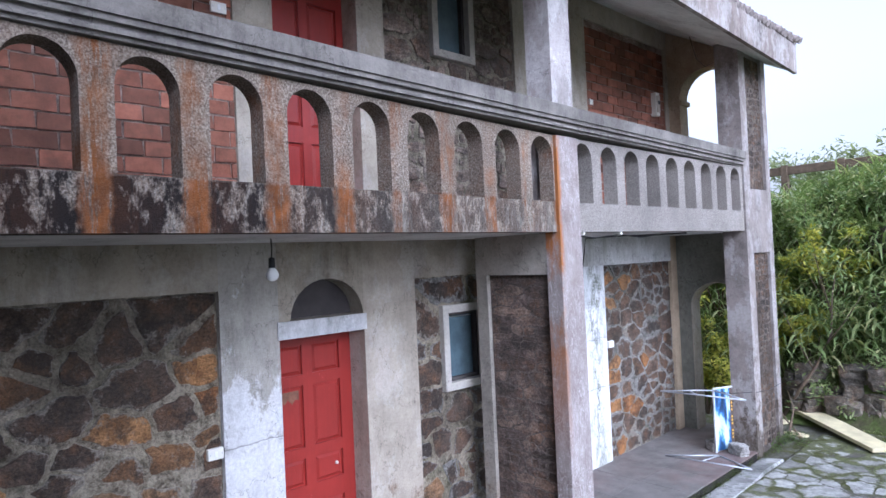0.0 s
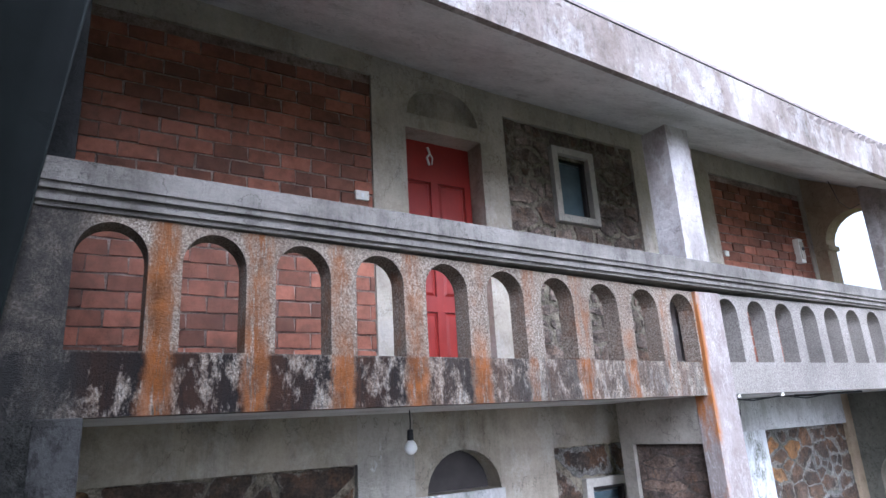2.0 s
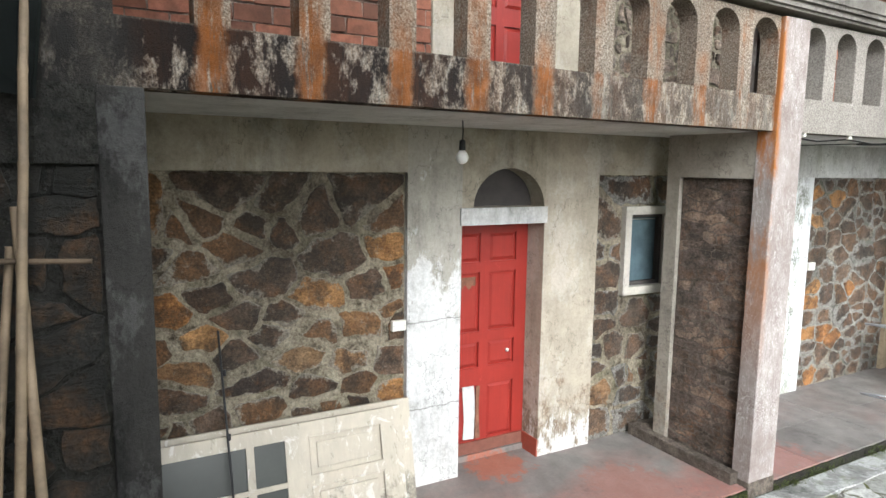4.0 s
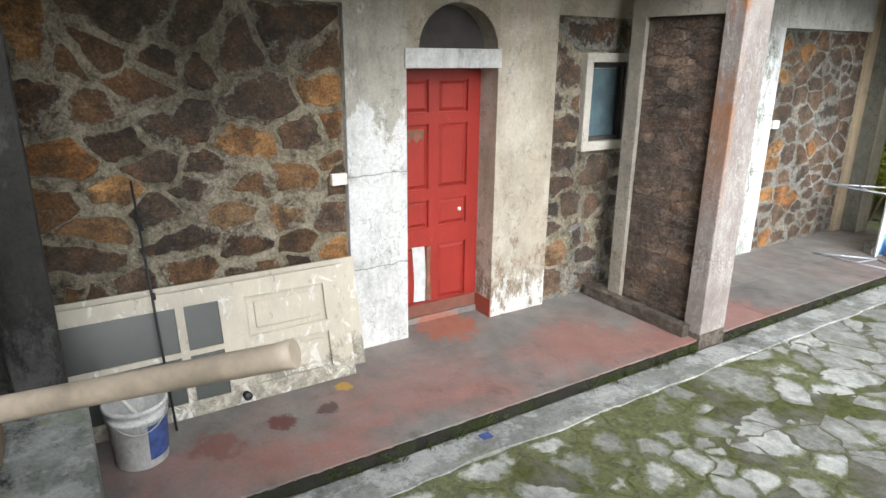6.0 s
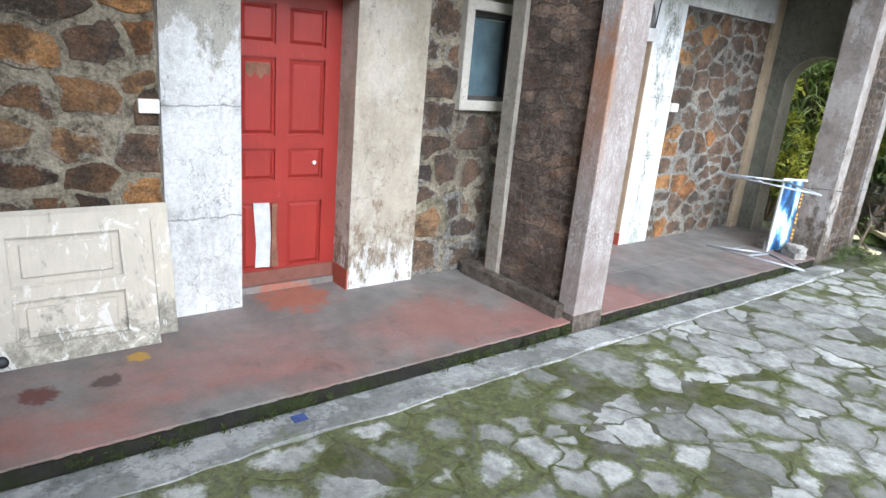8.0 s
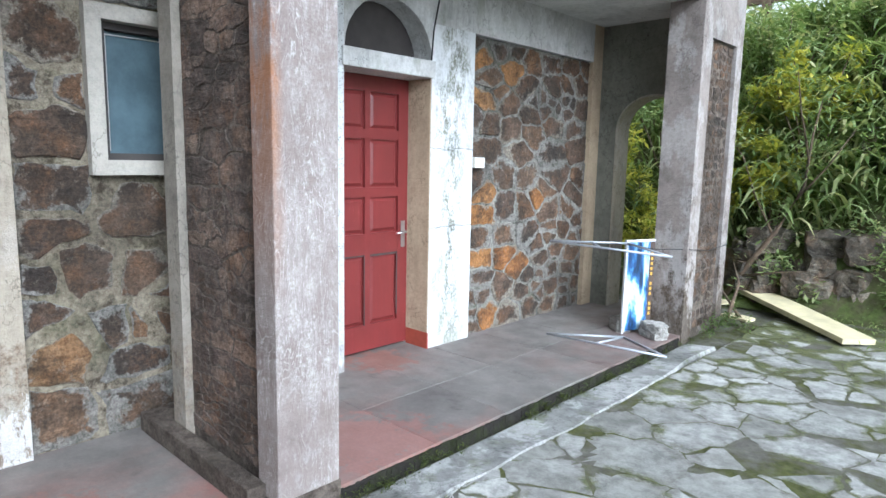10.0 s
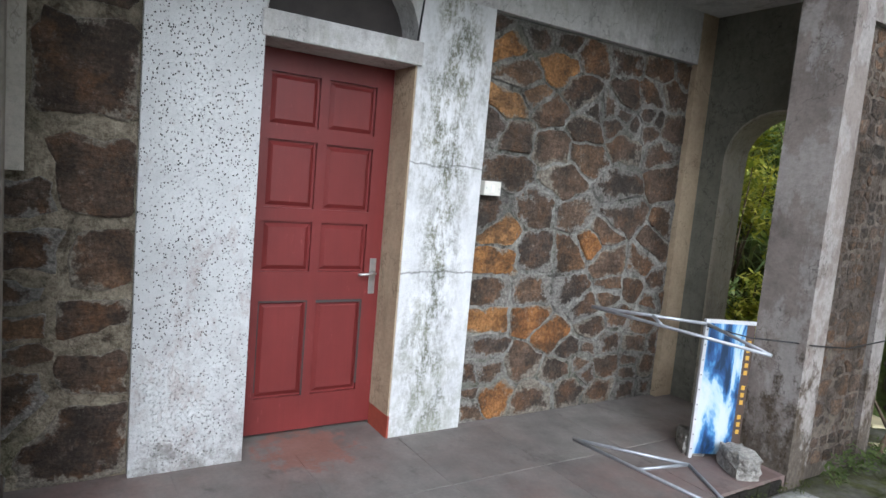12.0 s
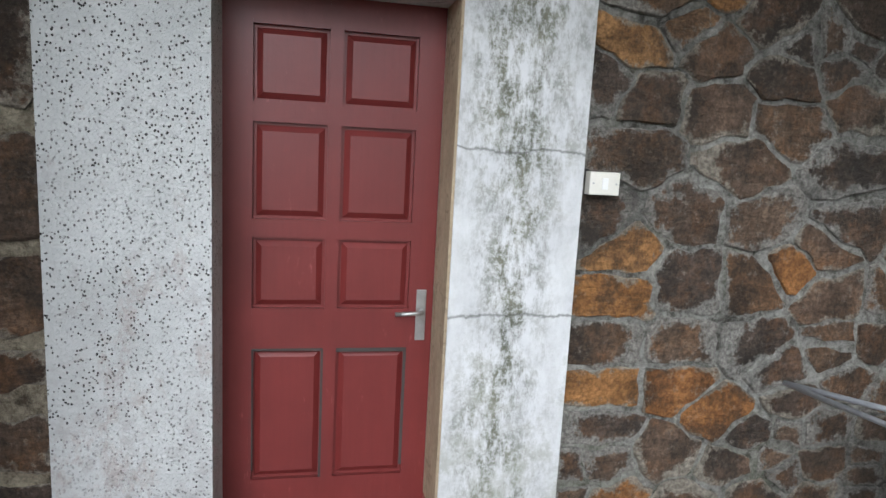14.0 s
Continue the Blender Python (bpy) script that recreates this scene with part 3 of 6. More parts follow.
def door_paint(name, colour, bare, thr=0.66, dirt=0.0):
    m = Nodes(name)
    col = m.steps(m.noise(2.5, 6, 0.6), [(0.3, tuple(c * 0.75 for c in colour)), (0.7, colour)])
    grain = m.noise(1.0, 6, 0.7, m.mapped((40, 40, 2)))
    col = m.mix(0.25, col, m.steps(grain, [(0.3, 0.6), (0.7, 1.1)]), "MULTIPLY")
    worn = m.steps(m.noise(6, 9, 0.8, m.mapped((1, 1.4, 0.5))), [(thr, 0.0), (thr + 0.04, 1.0)])
    col = m.mix(m.math("MULTIPLY", worn, 0.6), col, bare)
    dust = m.steps(m.noise(1.6, 7, 0.7), [(0.42, 0.0), (0.7, 1.0)])
    col = m.mix(m.math("MULTIPLY", dust, 0.25), col, tuple(c * 0.45 for c in colour))
    scuff = m.math("MULTIPLY", m.steps(m.noise(1.0, 8, 0.8, m.mapped((30, 30, 9), (2, 2, 2))), [(0.60, 0.0), (0.65, 1.0)]), m.steps(m.noise(3, 5), [(0.5, 0.0), (0.6, 1.0)]))
    col = m.mix(m.math("MULTIPLY", scuff, 0.5), col, tuple(min(1, c * 1.7 + 0.06) for c in colour))
    if dirt:
        spot = m.steps(m.math("ADD", m.noise(5, 9, 0.8), m.math("MULTIPLY", m.math("SUBTRACT", 0.2, m.axis("Z")), 0.55)), [(0.50, 0.0), (0.59, 1.0)])
        col = m.mix(m.math("MULTIPLY", spot, dirt), col, m.steps(m.noise(30, 6, 0.8), [(0.38, (0.06, 0.055, 0.042)), (0.62, (0.26, 0.235, 0.185))]))
        peel = m.steps(m.noise(7, 8, 0.75, m.mapped((1, 1, 0.7), (1, 5, 3)), 1.2), [(0.57, 0.0), (0.60, 1.0)])
        col = m.mix(m.math("MULTIPLY", peel, 0.7), col, (0.66, 0.64, 0.60))
    return m.done(col, 0.5 if dirt else 0.4, m.math("ADD", grain, m.noise(30, 4)), 0.16, 0.005)


RED_DOOR = door_paint("bright_red_paint", (0.33, 0.030, 0.021), (0.20, 0.06, 0.04))
MAROON_DOOR = door_paint("maroon_paint", (0.185, 0.028, 0.026), (0.16, 0.06, 0.045))
KICK = plain("brown_kick_board", (0.16, 0.06, 0.04), 0.7)
RED_SKIRT = plain("red_skirting", (0.30, 0.06, 0.035), 0.7)
PATCH = plain("white_patch_paper", (0.50, 0.50, 0.485), 0.8, 0.25)
BARE_WOOD = plain("bare_split_wood", (0.19, 0.085, 0.05), 0.8, 0.5)
CREAM_PAINT = door_paint("flaking_cream_paint", (0.56, 0.50, 0.40), (0.17, 0.14, 0.10), 0.60, 0.75)
FRAME_PAINT = plaster("cement_window_surround", (0.52, 0.49, 0.43), (0.40, 0.37, 0.31), 0.3)
STEEL = plain("dull_steel", (0.45, 0.45, 0.44), 0.4, 0.2, 30, 0.9)
DARK_STEEL = plain("blackened_iron", (0.03, 0.03, 0.032), 0.5, 0.3, 30, 0.4)
GALV = plain("galvanised_tube", (0.40, 0.42, 0.45), 0.5, 0.25, 20, 0.6)
PLASTIC = plain("yellowed_white_plastic", (0.72, 0.70, 0.63), 0.4, 0.08)
BULB_MAT = plain("opal_plastic", (0.8, 0.8, 0.78), 0.3, 0.05)
BLACK_RUBBER = plain("black_cable", (0.015, 0.015, 0.016), 0.6, 0.2)
BAMBOO = plain("dry_bamboo", (0.27, 0.20, 0.13), 0.6, 0.5, 7)
BAMBOO_PALE = plain("pale_cut_bamboo", (0.56, 0.46, 0.35), 0.5, 0.75, 9)
BARK = plain("rough_bark", (0.12, 0.085, 0.055), 0.9, 0.5, 10, 0, 0.8)
TARP = plain("black_tarpaulin", (0.006, 0.009, 0.008), 0.95, 0.4, 3)
TILE_MAT = plain("grey_roof_tile", (0.26, 0.22, 0.20), 0.9, 0.35, 8)
PLANK_MAT = plain("pale_yellow_sheet", (0.62, 0.55, 0.34), 0.7, 0.22, 5)
CONC_BLOCK = mortar("rough_concrete_block", (0.52, 0.50, 0.46), (0.28, 0.26, 0.235), 0.05)
ROCK = stone("weathered_slope_rock", [(0.0, (0.12, 0.105, 0.085)), (0.5, (0.20, 0.17, 0.13)), (1.0, (0.30, 0.265, 0.21))], 0.5)
RUBBISH = plain("faded_rubbish", (0.5, 0.42, 0.36), 0.8, 0.4, 9)


def glass_pane(name, tint, rough):
    m = Nodes(name)
    return m.done(m.steps(m.noise(3.5, 6, 0.65), [(0.35, tuple(c * 0.6 for c in tint)), (0.65, tint)]), rough, gloss=0.7)


FROSTED = glass_pane("dusty_frosted_glass", (0.03, 0.034, 0.027), 0.3)
BLUE_PANE = glass_pane("blue_window_pane", (0.11, 0.165, 0.195), 0.22)
DARK_PANE = plain("dark_fanlight_board", (0.05, 0.043, 0.04), 0.8, 0.3, 5)


def leaf_material(name, stops):
    m = Nodes(name)
    col = m.steps(m.island(), stops)
    m.done(col, 0.5, gloss=0.35)
    thin = m.n.new("ShaderNodeBsdfTranslucent")
    m.l.new(m.mix(1.0, col, (1.15, 1.2, 0.7), "MULTIPLY"), thin.inputs["Color"])
    both = m.n.new("ShaderNodeMixShader")
    both.inputs[0].default_value = 0.45
    m.l.new(m.bsdf.outputs[0], both.inputs[1]), m.l.new(thin.outputs[0], both.inputs[2])
    m.l.new(both.outputs[0], m.n["Material Output"].inputs["Surface"])
    return m.mat


LEAF = leaf_material("green_blades", [(0.0, (0.143, 0.208, 0.078)), (0.45, (0.247, 0.325, 0.130)), (0.8, (0.351, 0.416, 0.195)), (1.0, (0.546, 0.520, 0.286))])
LEAF_YELLOW = leaf_material("yellow_green_leaves", [(0.0, (0.200, 0.250, 0.050)), (0.5, (0.425, 0.425, 0.075)), (1.0, (0.600, 0.537, 0.112))])
LEAF_MOSS = leaf_material("dark_moss", [(0.0, (0.03, 0.04, 0.012)), (1.0, (0.10, 0.12, 0.03))])
LEAF_WEED = leaf_material("weed_leaves", [(0.0, (0.06, 0.09, 0.03)), (1.0, (0.15, 0.20, 0.07))])
LEAF_FAR = leaf_material("far_foliage", [(0.0, (0.208, 0.248, 0.144)), (1.0, (0.384, 0.416, 0.240))])


# ---- mesh helpers ----
def box(bm, x0, x1, y0, y1, z0, z1, bevel=0.0):
    vs = [bm.verts.new((x, y, z)) for x in (x0, x1) for y in (y0, y1) for z in (z0, z1)]
    fs = [bm.faces.new([vs[i] for i in q]) for q in ((0, 1, 3, 2), (4, 6, 7, 5), (0, 4, 5, 1), (2, 3, 7, 6), (0, 2, 6, 4), (1, 5, 7, 3))]
    if bevel:
        bmesh.ops.bevel(bm, geom=list({e for f in fs for e in f.edges}), offset=bevel, segments=2, affect="EDGES", profile=0.6)
    return bm


def boxes(*dims, bevel=0.0):
    bm = bmesh.new()
    for d in dims:
        box(bm, *d, bevel=bevel)
    return bm


def extruded(outline, at, depth, axis="x"):
    """A flat outline given turn by turn, pulled out along an axis from at to at + depth."""
    bm = bmesh.new()
    place = {"x": lambda u, v, d: (d, u, v), "y": lambda u, v, d: (u, d, v), "z": lambda u, v, d: (u, v, d)}[axis]
    lo = [bm.verts.new(place(u, v, at)) for u, v in outline]
    hi = [bm.verts.new(place(u, v, at + depth)) for u, v in outline]
    bm.faces.new(lo), bm.faces.new(hi[::-1])
    for i in range(len(lo)):
        j = (i + 1) % len(lo)
        bm.faces.new((lo[i], hi[i], hi[j], lo[j]))
    bmesh.ops.recalc_face_normals(bm, faces=bm.faces)
    return bm


def arch_outline(u0, u1, v0, v1, c, r, spring, rise, steps=14):
    """A rectangle with an arched notch that rises from its lower edge."""
    arc = [(c - r * math.cos(math.pi * i / steps), spring + rise * math.sin(math.pi * i / steps)) for i in range(steps + 1)]
    pts = [(u0, v0), (c - r, v0)] + ([] if spring == v0 else arc[:1]) + arc[1:-1] + ([] if spring == v0 else arc[-1:]) + [(c + r, v0), (u1, v0), (u1, v1), (u0, v1)]
    return pts


def tube(bm, points, radius, sides=8, taper=None):
    """A round rod along points."""
    rings = []
    pts = [Vector(p) for p in points]
    for i, p in enumerate(pts):
        d = (pts[min(i + 1, len(pts) - 1)] - pts[max(i - 1, 0)]).normalized()
        side = d.cross(Vector((0, 0, 1)) if abs(d.z) < 0.9 else Vector((1, 0, 0))).normalized()
        up = side.cross(d)
        r = radius if taper is None else radius + (taper - radius) * i / (len(pts) - 1)
        rings.append([bm.verts.new(p + r * (math.cos(2 * math.pi * k / sides) * side + math.sin(2 * math.pi * k / sides) * up)) for k in range(sides)])
    for a_, b_ in zip(rings, rings[1:]):
        for k in range(sides):
            bm.faces.new((a_[k], a_[(k + 1) % sides], b_[(k + 1) % sides], b_[k])).smooth = True
    bm.faces.new(rings[0][::-1]), bm.faces.new(rings[-1])
    return bm


def lathe(bm, profile, centre, sides=24):
    rings = [[bm.verts.new((centre[0] + r * math.cos(2 * math.pi * k / sides), centre[1] + r * math.sin(2 * math.pi * k / sides), centre[2] + z)) for k in range(sides)] for r, z in profile]
    for a_, b_ in zip(rings, rings[1:]):
        for k in range(sides):
            bm.faces.new((a_[k], a_[(k + 1) % sides], b_[(k + 1) % sides], b_[k])).smooth = True
    bm.faces.new(rings[0][::-1]), bm.faces.new(rings[-1])
    return bm


def part(name, bm, material, parent=None, label=""):
    me = bpy.data.meshes.new(name)
    bm.normal_update()
    bm.to_mesh(me)
    bm.free()
    me.materials.append(material)
    ob = new(name, me)
    if parent is not None:
        ob.parent = parent
    return tagged(ob, label)


def thing(name, bm, material, label, category, group="", kind=""):
    return tagged(part(name, bm, material), label, category, group, kind)


def holder(name, label, category, group="", kind="", at=(0, 0, 0)):
    ob = new(name)
    ob.location = at
    return tagged(ob, label, category, group, kind)


def structure(name, bm, material, label, category="wall"):
    return tagged(part(name, bm, material), label, category, "", "structure")


def clip_cell(poly, px, py, nx, ny):
    """The part of a polygon on the inner side of a line through (px, py) with the outward normal (nx, ny)."""
    out = []
    for i, (ax, ay) in enumerate(poly):
        bx, by = poly[(i + 1) % len(poly)]
        da, db = (ax - px) * nx + (ay - py) * ny, (bx - px) * nx + (by - py) * ny
        if da <= 0:
            out.append((ax, ay))
        if da * db < 0:
            k = da / (da - db)
            out.append((ax + k * (bx - ax), ay + k * (by - ay)))
    return out


def rubble(u0, u1, v0, v1, pitch, flat, joint, seed, fixed=(), hole=None, jitter=0.38, uneven=0.4, coursed=True, round_off=(0.02, 0.11), ragged=0.06):
    """Outlines of irregular stones that fill a rectangle: pitch is a stone's length, flat its length over its height."""
    rnd = random.Random(seed)
    sites = [(f[0], f[1], f[2], (pitch * 0.30) ** 2 * rnd.uniform(0.6, 1.2)) for f in fixed]
    low = v0
    if not coursed:
        low = v1
        for _ in range(int((u1 - u0) * (v1 - v0) / pitch ** 2 * 30)):
            c, v = rnd.uniform(u0, u1), rnd.uniform(v0, v1)
            reach = pitch * (0.42 + 0.8 * max(0.0, 0.5 + 0.9 * noise.noise((c * 1.6, v * 1.6, seed))))
            if all(math.hypot(c - s[0], (v - s[1]) * flat) > reach for s in sites):
                sites.append((c, v, -1, (pitch * uneven) ** 2 * rnd.random()))
    while low < v1 - 0.02:
        tall = min(pitch / flat * rnd.choice((0.35, 0.55, 0.9, 1.2, 1.5)), v1 - low)
        if v1 - low - tall < 0.05:
            tall = v1 - low
        u = u0 - rnd.random() * pitch
        while u < u1:
            wide = max(tall * flat * rnd.uniform(0.6, 1.5), pitch * 0.3)
            c, v = u + wide * rnd.uniform(0.4, 0.6), low + tall * (0.5 + rnd.uniform(-jitter, jitter) * 0.6)
            u += wide
            if not (u0 <= c <= u1 and v0 <= v <= v1):
                continue
            if any(math.hypot(c - s[0], (v - s[1]) * flat) < pitch * 0.66 for s in sites[:len(fixed)]):
                continue
            if hole and hole[0] < c < hole[1] and hole[2] < v < hole[3]:
                continue
            sites.append((c, v, -1, (pitch * uneven) ** 2 * rnd.random() * 0.5 + tall * tall * 0.15))
        low += tall
    made = []
    for i, (u, v, kind, w) in enumerate(sites):
        poly = [(u0, v0), (u1, v0), (u1, v1), (u0, v1)]
        near = sorted((s for j, s in enumerate(sites) if j != i), key=lambda s: (s[0] - u) ** 2 + ((s[1] - v) * flat) ** 2)[:18]
        for su, sv, _, sw in near:
            d2 = (su - u) ** 2 + ((sv - v) * flat) ** 2
            k = min(0.78, max(0.22, 0.5 + (w - sw) / (2 * d2)))
            nx, ny = su - u, (sv - v) * flat * flat
            n = math.hypot(nx, ny)
            nx, ny = nx / n, ny / n
            gap = joint * rnd.uniform(0.05, 1.0)
            poly = clip_cell(poly, u + (su - u) * k - nx * gap, v + (sv - v) * k - ny * gap, nx, ny)
            if len(poly) < 3:
                break
        if hole and len(poly) >= 3:
            gaps = ((hole[0] - u, (hole[0], v, 1, 0)), (u - hole[1], (hole[1], v, -1, 0)), (hole[2] - v, (u, hole[2], 0, 1)), (v - hole[3], (u, hole[3], 0, -1)))
            poly = clip_cell(poly, *max(gaps)[1])
        if len(poly) < 3:
            continue
        cut = rnd.uniform(*round_off)
        poly = [q for k, (ax, ay) in enumerate(poly) for bx, by in (poly[(k + 1) % len(poly)],) for q in ((ax + cut * (bx - ax), ay + cut * (by - ay)), (bx - cut * (bx - ax), by - cut * (by - ay)))]
        fine = []
        for k, (ax, ay) in enumerate(poly):
            bx, by = poly[(k + 1) % len(poly)]
            pieces = max(1, min(5, int(math.hypot(bx - ax, by - ay) / (pitch * 0.11))))
            fine += [(ax + (bx - ax) * q / pieces, ay + (by - ay) * q / pieces) for q in range(pieces)]
        f1, a1 = 3.2 / pitch, pitch * ragged
        poly = [(min(u1, max(u0, x + a1 * noise.noise((x * f1, y * f1, seed)) * 1.6 + a1 * 0.5 * noise.noise((x * f1 * 3, y * f1 * 3, seed + 5)))),
                 min(v1, max(v0, y + a1 * noise.noise((x * f1, y * f1, seed + 9)) * 1.6 + a1 * 0.5 * noise.noise((x * f1 * 3, y * f1 * 3, seed + 14))))) for x, y in fine]
        area = abs(sum(poly[k][0] * poly[(k + 1) % len(poly)][1] - poly[(k + 1) % len(poly)][0] * poly[k][1] for k in range(len(poly)))) / 2
        if area > 0.0008:
            made.append((poly, kind))
    return made


def lay(name, outlines, place, proud, materials, parent, seed, sunk=0.02, domed=0.95, lean=1.0):
    """One object for each stone: a flat-faced lump with worn edges and an uneven face."""
    rnd = random.Random(seed)
    for poly, kind in outlines:
        cu, cv = sum(p[0] for p in poly) / len(poly), sum(p[1] for p in poly) / len(poly)
        h = proud * rnd.uniform(0.4, 1.3)
        tilt_u, tilt_v = lean * rnd.uniform(-0.03, 0.03), lean * rnd.uniform(-0.03, 0.03)
        bm = bmesh.new()
        rings = []
        rim = bm.verts.layers.float.new("rim")
        for k, d in ((1.0, -sunk), (1.0, h * 0.4), (domed, h)):
            rings.append([bm.verts.new(place(cu + (u - cu) * k, cv + (v - cv) * k, d + (((u - cu) * tilt_u + (v - cv) * tilt_v) * k + h * rnd.uniform(-0.12, 0.12) if d > 0 else 0))) for u, v in poly])
        for ring, value in zip(rings, (1.0, 1.0, 0.8)):
            for vert in ring:
                vert[rim] = value
        mid = bm.verts.new(place(cu, cv, h * (1.0 + lean * rnd.uniform(-0.05, 0.2))))
        n = len(poly)
        for a_, b_ in zip(rings, rings[1:]):
            for k in range(n):
                bm.faces.new((a_[k], a_[(k + 1) % n], b_[(k + 1) % n], b_[k]))
        for k in range(n):
            bm.faces.new((rings[-1][k], rings[-1][(k + 1) % n], mid))
        bmesh.ops.recalc_face_normals(bm, faces=bm.faces)
        part(name, bm, materials[kind + 1], parent)


# ---- dimensions ----
FRONT, SLAB, FLOOR2, CAPZ = 1.22, 2.865, 3.0, 3.895
DOOR1, DOOR2, DOORU = (0.0, 0.815), (3.30, 4.125), (0.05, 0.87)
PIER0, PIER1 = 2.0, 2.315
END = 6.6
YARD = -0.05

# ---- ground ----
bm = bmesh.new()
xs = [-60, -25, -8, -1, 0.6, 1.28, 1.31, 1.50, 1.56, 2.4, 3.2, 4, 5, 6.5, 9, 14, 30, 60]
ys = [-60, -20, -8, -4, -2.3, -1, 0, 1, 2, 3, 4, 5, 6, 6.9, 7.6, 8.2, 9, 10, 12, 16, 30, 80]


def ground_z(x, y):
    dip = -0.03 if 1.25 < x < 1.53 else 0.0
    return YARD - 0.0195 + dip if x > 1 else YARD - 0.06


grid = [[bm.verts.new((x, y, ground_z(x, y))) for y in ys] for x in xs]
for i in range(len(xs) - 1):
    for j in range(len(ys) - 1):
        bm.faces.new((grid[i][j], grid[i + 1][j], grid[i + 1][j + 1], grid[i][j + 1]))
ground = structure("ground", bm, GROUND_MAT, "mossy earth of the courtyard between the flagstones", "ground")

# verandah floor with its mossy edge, and the cement strip along it
verandah = structure("floor", boxes((-0.3, 1.235, -2.45, 6.05, -0.09, 0.0), (-0.3, 0.94, 6.05, END + 0.4, -0.09, 0.0)), FLOOR_MAT, "worn grey and red cement verandah floor", "floor")
bm = bmesh.new()
rnd = random.Random(4)
y = -2.26
while y < 6.0:
    w = rnd.uniform(0.012, 0.04)
    d = 0.014 + 0.010 * noise.noise((0, y * 5, 2)) + rnd.uniform(-0.004, 0.004)
    box(bm, 1.2352, 1.2352 + d, y, min(y + w + 0.004, 6.0), -0.09, -0.012 + 0.006 * noise.noise((0, y * 9, 4)) - rnd.uniform(0.0, 0.006))
    y += w
structure("trim_verandah_edge", bm, RISER_MAT, "dark crumbling mossy edge of the verandah floor", "edge")
bm = bmesh.new()
n = 60
prev = None
for i in range(n + 1):
    y = -2.26 + 8.4 * i / n
    w = 1.54 - 0.06 * max(0.0, (i - 50) / 10)  + 0.05 * noise.noise((0, y * 1.7, 3)) + 0.02 * noise.noise((0, y * 8, 1))
    row = [bm.verts.new(p) for p in ((1.27, y, -0.082), (1.40, y, -0.075), (w, y, -0.06), (w + 0.02, y, -0.10))]
    if prev:
        for k in range(3):
            bm.faces.new((prev[k], prev[k + 1], row[k + 1], row[k]))
    prev = row
structure("pavement_strip", bm, STRIP_MAT, "pale cement strip along the verandah step", "pavement")

# terrace and the steps by which the walk comes down
structure("terrace_wall", boxes((1.34, 9.0, -9.0, -2.26, -0.2, 0.84), bevel=0.015), TERRACE_MAT, "mossy cement terrace beside the verandah", "terrace")
steps = holder("stone_steps", "worn cement steps from the terrace to the yard", "steps", "", "structure")
for i in range(4):
    part("step", boxes((3.3, 5.2, -2.26 + 0.28 * i, -2.26 + 0.28 * (i + 1), -0.2, 0.645 - 0.175 * i), bevel=0.01), STRIP_MAT, steps)

# ---- lower back wall ----
B, M = -0.36, -0.05
dims = [(B, 0, -2.45, -0.475, 2.515, SLAB), (B, 0, *DOOR1, 2.10, 2.24), (B, 0, 1.41, 2.78, 2.51, SLAB)]
wall = structure("wall_back_lower", boxes(*dims), PLASTER, "grey weathered plaster wall behind the verandah")
part("arch_head", extruded(arch_outline(*DOOR1, 2.24, SLAB, 0.455, 0.352, 2.24, 0.32), B, -B), PLASTER, wall)
part("pilaster", boxes((B, 0, -0.475, 0, 0, SLAB)), PILASTER_A, wall, "limewashed pilaster with black stains")
part("pilaster", boxes((B, 0, 0.815, 1.41, 0, SLAB)), PILASTER_B, wall, "cream pilaster, flaking and damp at its foot")
part("lintel", boxes((0.0005, 0.022, -0.02, 0.83, 2.10, 2.24), bevel=0.006), PLASTER_WHITE, wall, "peeling whitewashed lintel")
part("fanlight_pane", boxes((-0.21, -0.19, -0.15, 1.15, 2.2405, 2.66)), DARK_PANE, wall, "dark blind fanlight")
dims = [(B, 0, *DOOR2, 2.10, 2.225), (B, 0, 4.125, 4.61, 2.5, SLAB), (B, 0, 4.61, 6.425, 2.5, SLAB)]
wall2 = structure("wall_back_lower_far", boxes(*dims), PLASTER_WHITE, "whitewashed peeling plaster wall round the maroon door")
part("arch_head", extruded(arch_outline(*DOOR2, 2.225, SLAB, 3.712, 0.407, 2.225, 0.38), B, -B), PLASTER_WHITE, wall2)
part("pilaster", boxes((B, 0, 2.78, 3.30, 0, SLAB)), SPECKLED, wall2, "white pilaster with dark speckles")
part("pilaster", boxes((B, 0, 4.125, 4.61, 0, 2.5)), DRIPPED, wall2, "white pilaster with a grey-green mould run")
part("pilaster", boxes((B, 0, 6.425, END, 0, SLAB)), PLASTER_OCHRE, wall2, "ochre plaster strip in the corner")
part("lintel", boxes((0.0005, 0.018, 3.28, 4.145, 2.10, 2.225), bevel=0.006), PLASTER_WHITE, wall2)
part("fanlight_pane", boxes((-0.21, -0.19, 3.1, 4.4, 2.2255, 2.66)), DARK_PANE, wall2, "dark blind fanlight")
part("skirting", boxes((-0.245, 0.004, 4.113, 4.1245, 0.0, 0.13)), RED_SKIRT, wall2, "red painted skirting in the door reveal")
part("skirting", boxes((-0.245, 0.004, 0.803, 0.8145, 0.0, 0.16)), RED_SKIRT, wall)
part("reveal", boxes((-0.245, -0.004, 4.114, 4.1243, 0.131, 2.099)), PLASTER_OCHRE, wall2, "ochre plaster door reveal")


